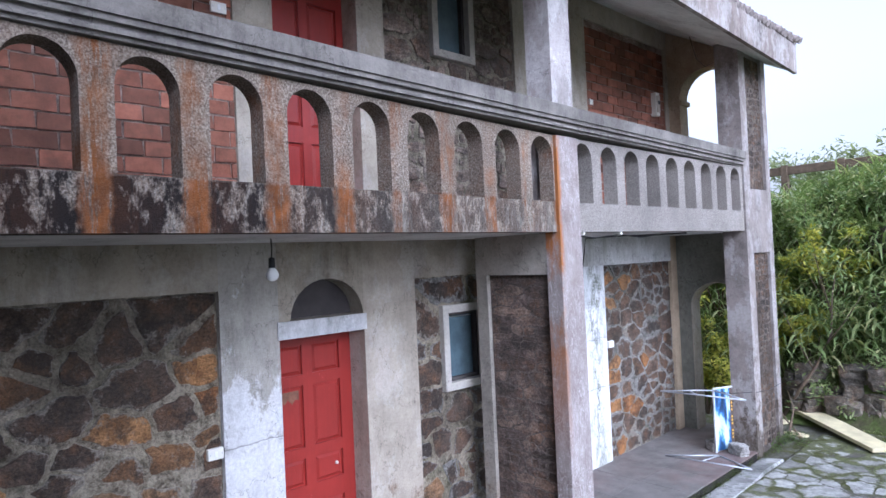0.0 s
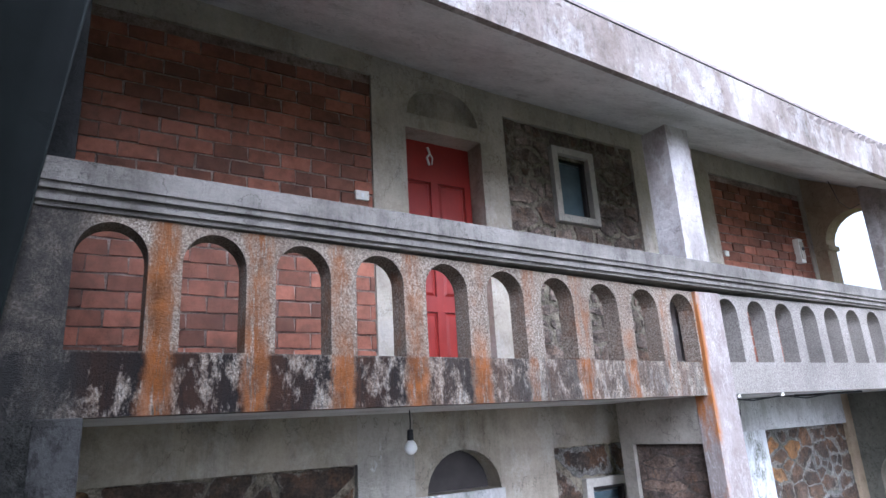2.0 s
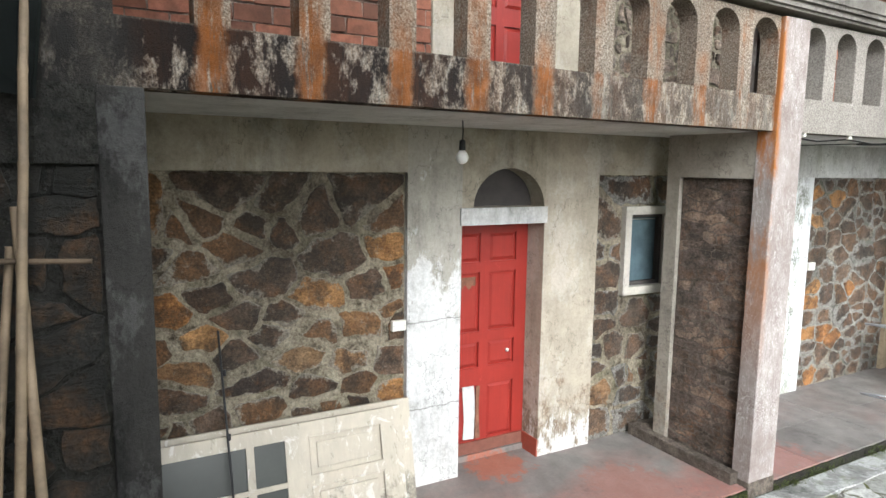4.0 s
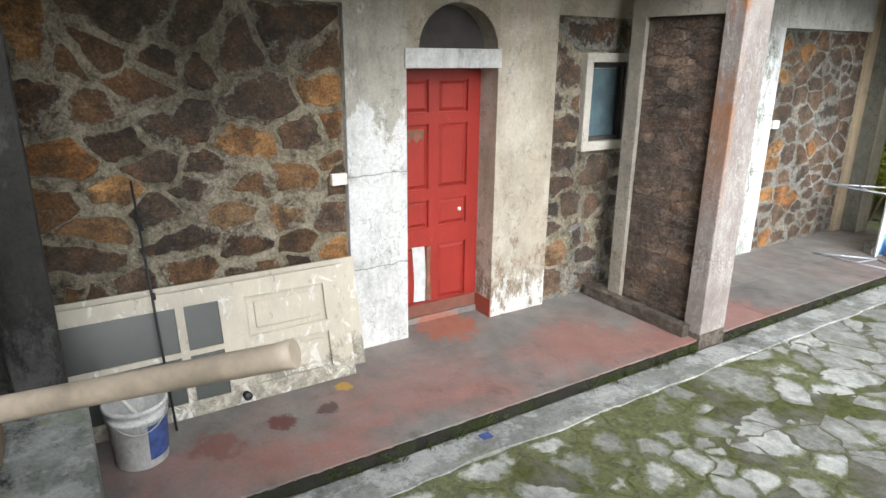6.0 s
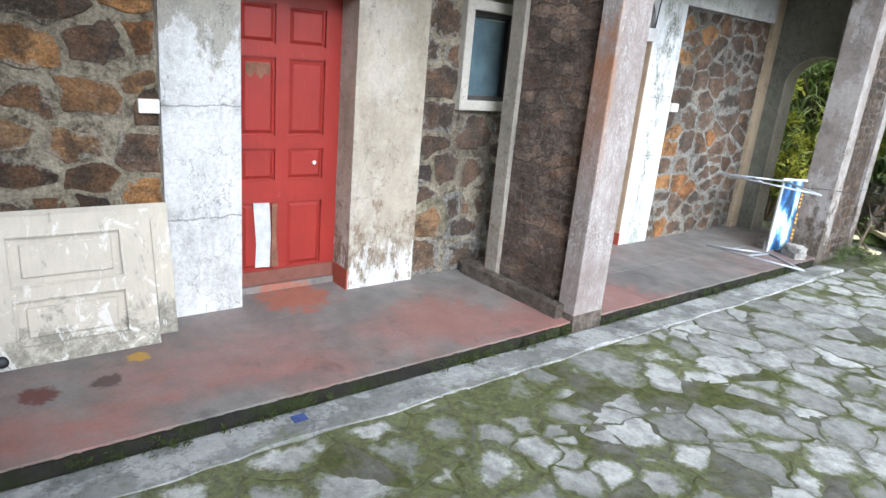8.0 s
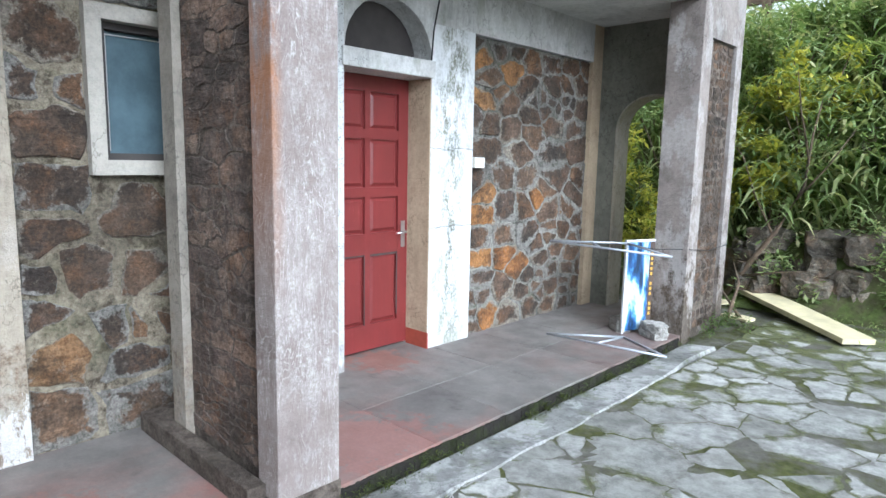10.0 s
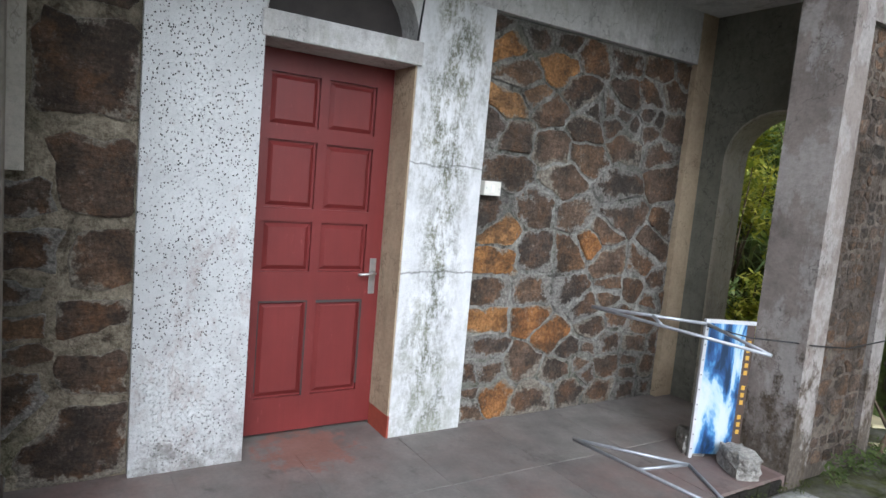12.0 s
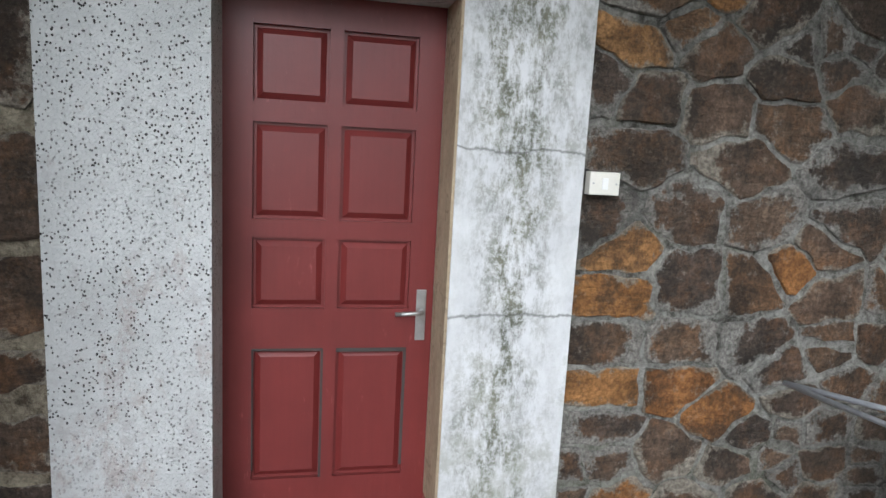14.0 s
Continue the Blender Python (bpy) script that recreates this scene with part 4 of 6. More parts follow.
def stone_panel(name, u0, u1, v0, v1, pitch, flat, joint, seed, place, bed, bed_mat, mat, label, proud=0.03, hole=None, fixed=(), tones=None):
    p = structure(name, bed, bed_mat, label, "stone wall")
    lay("stone", rubble(u0, u1, v0, v1, pitch, flat, joint, seed, fixed, hole), place, proud, (mat, *(tones or (STONE_DARK, STONE_MID, STONE_ORANGE))), p, seed + 1)
    return p


def on_wall(u, v, d):
    return (M + d, u, v)


# the stones that stand out: place along the wall, height, tone (dark, mid, orange)
PANEL_A = ((-1.74, 2.02, 1), (-1.01, 1.91, 0), (-0.59, 1.98, 2), (-1.54, 1.76, 0), (-0.75, 1.66, 0), (-1.16, 1.62, 2), (-0.54, 1.69, 2), (-2.15, 1.58, 2), (-1.76, 1.52, 0), (-1.97, 1.39, 2),
           (-1.38, 1.5, 0), (-0.82, 1.4, 1), (-1.49, 1.37, 0), (-1.31, 1.21, 1), (-1.75, 1.26, 0), (-0.94, 1.1, 1), (-0.58, 1.05, 0), (-1.59, 1.04, 0), (-0.61, 0.85, 2), (-1.57, 0.83, 1),
           (-1.91, 0.78, 0), (-2.06, 1.88, 1), (-1.19, 2.21, 0), (-0.82, 2.28, 0), (-1.45, 2.31, 0), (-1.72, 2.36, 0), (-2.05, 1.21, 1), (-2.16, 1.02, 0))
PANEL_B = ((4.8, 1.99, 2), (5.12, 1.98, 0), (5.46, 1.91, 0), (4.86, 1.81, 0), (5.19, 1.78, 0), (5.47, 1.75, 1), (5.82, 1.86, 0), (4.83, 1.61, 1), (5.3, 1.58, 0), (5.8, 1.55, 1), (5.09, 1.37, 1),
           (5.43, 1.35, 1), (5.72, 1.23, 0), (4.81, 1.23, 2), (4.8, 1.03, 2), (5.14, 1.1, 1), (5.43, 1.1, 1), (5.58, 1.16, 2), (5.82, 1.03, 0), (4.8, 0.83, 1), (5.1, 0.83, 1), (5.5, 0.82, 1),
           (4.82, 0.65, 2), (5.1, 0.66, 2), (5.62, 0.72, 1), (5.33, 0.52, 2), (4.8, 0.49, 1), (5.71, 0.56, 0), (5.11, 0.37, 0), (5.42, 0.29, 0), (4.88, 0.18, 2), (5.23, 0.11, 0))
PANEL_B_FAR = ((4.77, 2.33, 2), (5.15, 2.27, 2), (5.21, 2.46, 1), (5.38, 2.13, 0), (5.82, 2.17, 0), (6.23, 2.25, 0), (6.11, 2.43, 0), (6.3, 1.66, 0), (6.25, 1.16, 0), (6.29, 2.01, 0), (5.96, 0.64, 1),
               (6.18, 0.43, 0), (5.89, 0.28, 0), (5.56, 0.14, 0), (6.34, 0.22, 0), (6.07, 0.85, 0), (5.88, 0.1, 0))
PANEL_W = ((1.56, 1.6, 0), (1.57, 2.0, 0), (1.7, 0.9, 1), (1.53, 1.1, 0), (1.96, 1.15, 0), (1.59, 0.48, 2), (1.96, 0.87, 0), (2.62, 1.88, 0), (2.60, 1.32, 0), (2.62, 1.02, 0), (2.58, 0.74, 1), (2.63, 0.52, 1), (2.60, 0.25, 0), (2.6, 2.3, 0))
stone_panel("wall_stone_panel_1", -2.4, -0.48, 0, 2.51, 0.36, 1.5, 0.05, 11, on_wall, boxes((B, M, -2.45, -0.475, 0, 2.515)), MORTAR_WARM, STONE_WARM,
            "brown and orange rubble stones set in buff mortar", 0.014, None, PANEL_A)
stone_panel("wall_stone_panel_2", 1.415, 2.775, 0, 2.505, 0.33, 1.25, 0.05, 23, on_wall, boxes((B, M, 1.41, 1.80, 0, 2.51), (B, M, 2.32, 2.78, 0, 2.51), (B, M, 1.80, 2.32, 0, 1.42), (B, M, 1.80, 2.32, 2.17, 2.51)),
            MORTAR_WARM, STONE_GREY, "dark rubble stone panel with a small window", 0.012, (1.74, 2.38, 1.35, 2.24), PANEL_W, (STONE_DARK, STONE_DARK, STONE_MID))
stone_panel("wall_stone_panel_3", 4.615, 6.42, 0, 2.495, 0.28, 1.4, 0.022, 37, on_wall, boxes((B, M, 4.61, 6.425, 0, 2.5)), MORTAR_GREY, STONE_GREY,
            "dark brown rubble stones in broad grey mortar", 0.014, None, PANEL_B + PANEL_B_FAR, (STONE_DARK, STONE_GREY, STONE_ORANGE))


def window(name, y0, y1, z0, z1, label):
    """A cement surround, a timber sash and a pane, set in the wall."""
    w = holder(name, label, "window", "", "structure", (0, 0, 0))
    b = 0.075
    part("window_frame", boxes((-0.09, 0.012, y0, y1, z0, z0 + b), (-0.09, 0.012, y0, y1, z1 - b, z1), (-0.09, 0.012, y0, y0 + b, z0 + b, z1 - b), (-0.09, 0.012, y1 - b, y1, z0 + b, z1 - b)), FRAME_PAINT, w)
    s = 0.035
    a0, a1, c0, c1 = y0 + b, y1 - b, z0 + b, z1 - b
    part("sash", boxes((-0.16, -0.06, a0, a1, c0, c0 + s), (-0.16, -0.06, a0, a1, c1 - s, c1), (-0.16, -0.06, a0, a0 + s, c0 + s, c1 - s), (-0.16, -0.06, a1 - s, a1, c0 + s, c1 - s)), DARK_PANE, w, "dark timber sash")
    part("pane", boxes((-0.12, -0.11, a0 + s, a1 - s, c0 + s, c1 - s)), BLUE_PANE, w, "blue-grey pane")
    part("bead", boxes((-0.109, -0.10, a0 + s + 0.012, a1 - s - 0.012, c1 - s - 0.022, c1 - s - 0.016), (-0.109, -0.10, a0 + s + 0.012, a0 + s + 0.018, c0 + s + 0.012, c1 - s - 0.022)), STEEL, w)
    return w


window("window_1", 1.745, 2.36, 1.385, 2.22, "small window with a cement surround and blue pane")
window("window_2", 1.78, 2.37, 4.68, 5.51, "small upper window with a pale cement surround")


def panel_door(name, y0, y1, z0, z1, x, rows, cols, paint, label):
    """A framed door with raised and fielded panels."""
    d = tagged(part(name, boxes((x - 0.055, x - 0.022, y0, y1, z0, z1)), paint), label, "door", "", "structure")
    ys_ = [y0] + [v for c in cols for v in c] + [y1]
    zs_ = [z0] + [v for r in rows for v in r] + [z1]
    bm = bmesh.new()
    for k in range(0, len(ys_), 2):
        box(bm, x - 0.022, x, ys_[k], ys_[k + 1], z0, z1)
    for c in cols:
        for k in range(0, len(zs_), 2):
            box(bm, x - 0.022, x - 0.0005, *c, zs_[k], zs_[k + 1])
    part("stiles_and_rails", bm, paint, d)
    for c in cols:
        for r in rows:
            m_, q = 0.012, 0.034
            bm = bmesh.new()
            lo = [bm.verts.new((x - 0.0215, u, v)) for u, v in ((c[0] + m_, r[0] + m_), (c[1] - m_, r[0] + m_), (c[1] - m_, r[1] - m_), (c[0] + m_, r[1] - m_))]
            hi = [bm.verts.new((x - 0.006, u, v)) for u, v in ((c[0] + q, r[0] + q), (c[1] - q, r[0] + q), (c[1] - q, r[1] - q), (c[0] + q, r[1] - q))]
            bm.faces.new(hi)
            for k in range(4):
                bm.faces.new((lo[k], lo[(k + 1) % 4], hi[(k + 1) % 4], hi[k]))
            part("panel", bm, paint, d)
    return d


door1 = panel_door("door_1", 0.0, 0.815, 0.055, 2.10, -0.235, ((0.17, 0.665), (0.83, 1.055), (1.15, 1.67), (1.76, 2.01)), ((0.08, 0.325), (0.42, 0.695)), RED_DOOR,
                   "bright red panelled door with a split lower panel")
part("kick_board", boxes((-0.236, -0.222, 0.0, 0.803, 0.055, 0.16)), KICK, door1, "brown kick board")
bm = extruded([(0.180, 0.19), (0.29, 0.18), (0.297, 0.42), (0.292, 0.56), (0.283, 0.668), (0.165, 0.672), (0.178, 0.50), (0.188, 0.36)], -0.234, 0.004)
part("patch", bm, PATCH, door1, "torn white patch over the split panel")
part("split_panel", extruded([(0.302, 0.18), (0.355, 0.18), (0.338, 0.45), (0.345, 0.66), (0.305, 0.66)], -0.236, 0.006), BARE_WOOD, door1, "bare split wood")
part("stripped_patch", extruded([(0.118, 1.56), (0.15, 1.53), (0.18, 1.57), (0.22, 1.52), (0.25, 1.56), (0.285, 1.55), (0.285, 1.632), (0.118, 1.632)], -0.2408, 0.0012), BARE_WOOD, door1, "bare wood where the paint has gone")
part("knob", lathe(bmesh.new(), [(0.006, 0.0), (0.016, 0.004), (0.016, 0.014), (0.008, 0.02)], (0, 0, 0), 12), PLASTIC, door1, "small white knob").matrix_local = pose(-0.235, 0.622, 0.95, 0, 90, 0)
part("lock_plate", boxes((-0.235, -0.222, 0.012, 0.05, 0.93, 0.955)), STEEL, door1, "small steel latch")
part("threshold", boxes((-0.30, -0.205, 0.0, 0.803, 0.0, 0.05)), FLOOR_MAT, door1, "red cement threshold")

door2 = panel_door("door_2", 3.27, 4.113, 0.02, 2.099, -0.245, ((0.22, 0.767), (0.93, 1.206), (1.278, 1.638), (1.71, 1.985)), ((3.407, 3.68), (3.73, 4.013)), MAROON_DOOR,
                   "maroon panelled door with a steel lever handle")
plate = part("handle_plate", boxes((-0.2449, -0.239, 4.045, 4.085, 0.80, 1.01), bevel=0.002), STEEL, door2, "steel handle plate")
# Thin dark strips stand for the shade in the sunk lower panels.
for y_, z_, w_, h_ in ((3.407, 0.759, 0.273, 0.010), (3.73, 0.753, 0.283, 0.016), (3.672, 0.22, 0.009, 0.545), (4.001, 0.26, 0.012, 0.50), (3.407, 0.26, 0.006, 0.50)):
    part("gap", boxes((-0.2449, -0.2442, y_, y_ + w_, z_, z_ + h_)), DARK_PANE, door2, "dark strip painted as shade along a sunk panel")
bm = bmesh.new()
tube(bm, [(-0.24, 4.065, 0.925), (-0.20, 4.065, 0.925), (-0.192, 4.055, 0.925), (-0.192, 3.955, 0.92)], 0.009)
part("lever", bm, STEEL, plate)
panel_door("door_3", 0.0, 0.90, FLOOR2, 5.35, -0.22, ((3.15, 3.72), (3.86, 4.35), (4.55, 4.95)), ((0.10, 0.42), (0.50, 0.80)), RED_DOOR, "red panelled door on the upper gallery")

# ---- slab, ceiling and upper back wall ----
structure("ceiling", boxes((-0.36, FRONT - 0.151, -2.45, END + 0.4, SLAB, SLAB + 0.06)), CEILING_MAT, "pale stained ceiling over the verandah", "ceiling")
structure("floor_upper", boxes((-0.36, FRONT - 0.151, -2.45, END + 0.4, SLAB + 0.06, FLOOR2)), STRIP_MAT, "cement floor of the upper gallery", "floor")
TOPZ = 6.15
dims = [(B, 0, -2.75, -0.28, 5.785, TOPZ), (B, 0, -0.28, 0.05, FLOOR2, TOPZ), (B, 0, *DOORU, 5.35, 5.49), (B, 0, 0.87, 1.17, FLOOR2, TOPZ),
        (B, 0, 1.17, 3.02, 5.705, TOPZ), (B, 0, 3.02, 4.43, FLOOR2, TOPZ), (B, 0, 4.43, 6.5, 5.66, TOPZ), (B, 0, 6.5, END, FLOOR2, TOPZ)]
wallu = structure("wall_back_upper", boxes(*dims), PLASTER_CREAM, "cream plaster wall of the upper gallery")
part("arch_head", extruded(arch_outline(*DOORU, 5.49, TOPZ, 0.46, 0.39, 5.49, 0.33), B, -B), PLASTER_CREAM, wallu)
part("fanlight_pane", boxes((-0.13, -0.11, 0.0, 0.92, 5.48, 5.87)), PLASTER, wallu, "blind plaster fanlight")
stone_panel("wall_stone_panel_4", 1.175, 3.015, FLOOR2, 5.70, 0.24, 1.5, 0.04, 41, on_wall, boxes((B, M, 1.17, 1.82, FLOOR2, 5.705), (B, M, 2.33, 3.02, FLOOR2, 5.705), (B, M, 1.82, 2.33, FLOOR2, 4.70), (B, M, 1.82, 2.33, 5.40, 5.705)),
            MORTAR_WARM, STONE_UPPER, "brown rubble panel round the upper window", 0.02, (1.76, 2.39, 4.66, 5.53))


def brick_panel(name, y0, y1, z0, z1, seed, label):
    """Large red bricks in running bond, each its own piece."""
    p = structure(name, boxes((B, M + 0.024, y0 - 0.005, y1 + 0.005, z0, z1)), BRICK_JOINT, label, "brick wall")
    rnd = random.Random(seed)
    bh, bl, j = 0.117, 0.25, 0.015
    shapes = []
    for v in range(6):
        bm = boxes((0.0, 0.04, j / 2, bl - j / 2, j / 2, bh - j / 2))
        for vert in bm.verts:
            vert.co += Vector((rnd.uniform(-0.005, 0.005), rnd.uniform(-0.007, 0.007), rnd.uniform(-0.006, 0.006)))
        me = bpy.data.meshes.new("brick")
        bm.to_mesh(me), bm.free()
        me.materials.append(BRICK)
        shapes.append(me)
    row = 0
    z = z0
    while z + bh <= z1 + 0.02:
        y = y0 - (bl / 2 if row % 2 else 0)
        while y < y1 - 0.03:
            ob = new("brick", rnd.choice(shapes))
            lo, hi = max(y, y0), min(y + bl, y1)
            ob.location = (M - 0.006 + rnd.uniform(-0.003, 0.004), lo, z)
            ob.scale = (1, (hi - lo) / bl, 1)
            ob.parent = p
            y += bl
        z += bh
        row += 1
    return p


# ---- balcony front ----
def parapet(name, y0, y1, first, pitch, width, count, material, label):
    p = holder(name, label, "balustrade", "balcony balustrades", "structure")
    x0 = FRONT - 0.15
    part("base_beam", boxes((x0, FRONT, y0, y1, SLAB, 3.125)), material, p)
    edges = [y0] + [first + pitch * i - (pitch - width) / 2 for i in range(1, count)] + [y1]
    for i in range(count):
        r = width / 2
        c = first + pitch * i + r
        part("arch", extruded(arch_outline(edges[i], edges[i + 1], 3.125, 3.70, c, r, 3.67 - r, r), x0, 0.15), material, p)
    return p


parapet("balustrade", -2.70, PIER0, -2.42, 0.4555, 0.305, 10, BALCONY_RUST, "concrete balustrade with small arches and orange rust runs")
parapet("balustrade", PIER1, 6.05, 2.305, 0.423, 0.275, 9, BALCONY, "grey concrete balustrade with small narrow arches")
bm = bmesh.new()
for x1, z0, z1 in ((0.012, 3.70, 3.72), (0.035, 3.72, 3.745), (0.022, 3.745, 3.765), (0.05, 3.765, 3.795), (0.065, 3.795, CAPZ)):
    box(bm, FRONT - 0.17 - x1 * 0.5, FRONT + x1, -2.72, 6.06, z0, z1)
structure("trim_cap_rail", bm, CAP, "weathered cement cap rail with stepped mouldings", "cap rail")

# ---- piers and columns ----
pier = holder("pier", "plastered pier with a recessed brown stone panel", "pier", "", "structure")
part("shaft", boxes((1.09, FRONT + 0.032, PIER0, PIER1, -0.09, 3.70), bevel=0.008), PILLAR, pier, "front face streaked white and rust")
part("pilaster", boxes((0.23, 0.37, PIER0 + 0.005, PIER1 - 0.005, 0, SLAB)), PLASTER_PLAIN, pier)
part("head", boxes((0.37, 1.09, PIER0 + 0.005, PIER1 - 0.005, 2.5, SLAB)), PLASTER_PLAIN, pier)
part("plinth", boxes((0.0, 1.15, 1.915, PIER0 + 0.004, 0, 0.105), (0.0, 0.229, PIER0 + 0.004, PIER1 - 0.005, 0, 0.105), bevel=0.008), MORTAR_PIER, pier, "low dark cement plinth")
part("foot", boxes((1.10, FRONT + 0.04, PIER0 - 0.006, PIER1 + 0.006, -0.09, 0.05), bevel=0.012), MORTAR_PIER, pier)
stone_panel("wall_pier_panel", 0.375, 1.085, 0.105, 2.495, 0.21, 2.3, 0.008, 51, lambda u, v, d: (u, PIER0 + 0.05 - d, v), boxes((0.37, 1.09, PIER0 + 0.05, PIER1 - 0.05, 0.0, 2.5)), MORTAR_PIER, STONE_PIER,
            "dull brown stone panel in the pier", 0.005)
structure("column_upper", boxes((0.95, FRONT - 0.205, 2.02, 2.32, FLOOR2, CAPZ), (0.95, FRONT, 2.02, 2.32, CAPZ, 5.235)), CONCRETE_COL, "streaked plaster column on the balcony rail", "column")
# The left column's shade is painted into its plaster.
structure("column_left", boxes((1.03, FRONT + 0.006, -2.50, -2.32, -0.09, SLAB), bevel=0.008), PLASTER_SHADED, "plaster column at the verandah corner, coloured dark for shade", "column")
# right-hand end pier and end wall with an arch on each storey
endp = holder("end_pier", "tall grey corner pier with inset strips of brown stone", "pier", "", "structure")
part("shaft", boxes((0.94, FRONT + 0.025, 6.05, 6.25, -0.09, 5.37)), PIER_MAT, endp)
part("backing", boxes((0.94, FRONT - 0.015, 6.25, 6.82, -0.09, 5.37)), PIER_MAT, endp)
part("edge_strip", boxes((0.94, FRONT + 0.025, 6.82, 6.97, -0.09, 5.37)), PIER_MAT, endp)
part("band", boxes((FRONT - 0.015, FRONT + 0.025, 6.25, 6.82, 2.57, 3.42)), PIER_MAT, endp)
for n_, (v0, v1) in enumerate(((0.0, 2.56), (3.43, 5.2))):
    stone_panel(f"wall_end_panel_{n_ + 1}", 6.26, 6.81, v0, v1, 0.12, 1.3, 0.022, 61 + n_, lambda u, v, d: (FRONT - 0.012 + d, u, v), boxes((FRONT - 0.014, FRONT - 0.01, 6.251, 6.819, v0, v1)), MORTAR_PIER, STONE_END,
                "strip of brown stones in the corner pier", 0.007)
ew = structure("wall_end", extruded(arch_outline(B, 0.98, 0.0, SLAB, 0.58, 0.388, 1.83, 0.34), END, 0.25, "y"), PLASTER_BROWN, "plaster end wall with an arch on each storey")
# Thin liner on the jamb; its paler colour stands for light falling there.
rim_out = [(0.1925, 0.0)] + [(0.58 - 0.3875 * math.cos(k * math.pi / 16), 1.83 + 0.3395 * math.sin(k * math.pi / 16)) for k in range(15)]
rim_in = [(0.206, 0.0)] + [(0.58 - 0.374 * math.cos(k * math.pi / 16), 1.83 + 0.326 * math.sin(k * math.pi / 16)) for k in range(15)]
part("reveal", extruded(rim_out + rim_in[::-1], END - 0.003, 0.255, "y"), PLASTER_CREAM, ew, "plaster jamb of the arch, coloured pale as its lit face")
up = arch_outline(B, 0.98, FLOOR2, 5.37, 0.57, 0.40, 4.87, 0.40)
up[-1] = (B, 6.15)
part("upper_arch_wall", extruded(up, END, 0.25, "y"), PLASTER_OCHRE, ew, "ochre plaster upper arch")
part("impost", boxes((0.0, 0.21, END - 0.02, END + 0.27, 4.80, 4.87), bevel=0.01), PLASTER_OCHRE, ew, "small moulded impost")

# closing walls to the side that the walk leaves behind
# These left-hand walls carry their shade in near-black colours.
lw = structure("wall_left_front", boxes((1.08, FRONT - 0.03, -7.0, -2.50, 0.82, 2.55), (1.08, FRONT, -7.0, -2.50, 2.55, SLAB)), MORTAR_SHADED, "stone wall beside the terrace, coloured near-black for shade")
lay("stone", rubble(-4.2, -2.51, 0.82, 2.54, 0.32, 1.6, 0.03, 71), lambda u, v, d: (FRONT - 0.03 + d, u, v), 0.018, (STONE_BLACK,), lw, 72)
structure("wall_left_side", boxes((-0.36, 1.10, -2.75, -2.45, -0.09, 6.1)), PLASTER_DEEP_SHADE, "plaster side wall of the verandah, shade in its colour")
structure("wall_left_upper", boxes((1.08, FRONT, -7.0, -2.72, SLAB, 5.6)), PLASTER_DEEP_SHADE, "plaster wall of the next bay, darkened for shade")
# Added out of view: blocks sky and sun so the left bay falls darker.
structure("wall_wing", boxes((FRONT, 9.0, -3.75, -3.45, 0.84, 6.6)), PLASTER_DEEP_SHADE, "unseen wall added to keep light off the left side")
structure("wall_rear", boxes((-6.0, -5.7, -7.0, END + 0.25, -0.1, 6.1), (-5.7, B, END, END + 0.25, -0.1, 6.1), (-5.7, B, -7.0, -6.7, -0.1, 6.1)), PLASTER, "plain outer walls of the house")
tarp = holder("tarpaulin", "black tarpaulin hanging beside the balcony on a cord", "tarpaulin")
bm = bmesh.new()
nu, nv = 10, 24
net = []
for i in range(nu + 1):
    row = []
    for k in range(nv + 1):
        f = k / nv
        y1 = -2.705 + 0.255 * f
        y = y1 - (1.195 + 0.255 * f) * i / nu
        row.append(bm.verts.new((1.435 + 0.018 * math.sin(i * 2.1 + 3 * f) * (1 - 0.4 * f), y, 2.80 + 0.06 * i / nu + (2.2 - 0.06 * i / nu) * f)))
    net.append(row)
for i in range(nu):
    for k in range(nv):
        bm.faces.new((net[i][k], net[i + 1][k], net[i + 1][k + 1], net[i][k + 1])).smooth = True
bmesh.ops.solidify(bm, geom=bm.faces[:], thickness=0.004)
part("sheet", bm, TARP, tarp)
part("hem", tube(bmesh.new(), [(1.437, -2.703, 2.79), (1.437, -2.60, 3.7), (1.437, -2.447, 5.0)], 0.008, 6), TARP, tarp, "rolled black hem")
part("cord", tube(bmesh.new(), [(1.437, -2.447, 5.0), (1.50, -2.42, 5.2), (1.56, -2.40, 5.3)], 0.005, 6), BLACK_RUBBER, tarp, "thin black cord")

# ---- roof ----
SLOPE = 0.566


def roof_z(x):
    return 5.205 + (1.29 - x) * SLOPE


Y0, Y1 = -7.0, 7.28
structure("ceiling_upper", extruded([(1.54, roof_z(1.54)), (1.54, roof_z(1.54) + 0.06), (-2.0, roof_z(-2.0) + 0.06), (-2.0, roof_z(-2.0))], Y0, Y1 - Y0, "y"), CEILING_MAT, "sloping pale boarded soffit under the roof", "ceiling")
structure("trim_fascia", extruded([(1.52, 5.045), (1.57, 5.045), (1.57, 5.445), (1.52, 5.445)], Y0, Y1 - Y0, "y"), FASCIA_MAT, "stained cement fascia board under the tiles", "fascia")
roof = structure("roof", extruded([(1.58, 5.45), (1.58, 5.475), (-2.0, 5.475 + 3.58 * SLOPE), (-6.0, 5.475), (-6.0, 5.45), (-2.0, 5.45 + 3.58 * SLOPE)], Y0, Y1 - Y0, "y"), TILE_MAT, "grey tiled roof", "roof")
bm = bmesh.new()
tube(bm, [(0, 0, 0), (-0.42, 0, 0.42 * SLOPE)], 0.045, 8)
me = bpy.data.meshes.new("roof_tile")
bm.to_mesh(me), bm.free()
me.materials.append(TILE_MAT)
rnd = random.Random(8)
y = -3.0
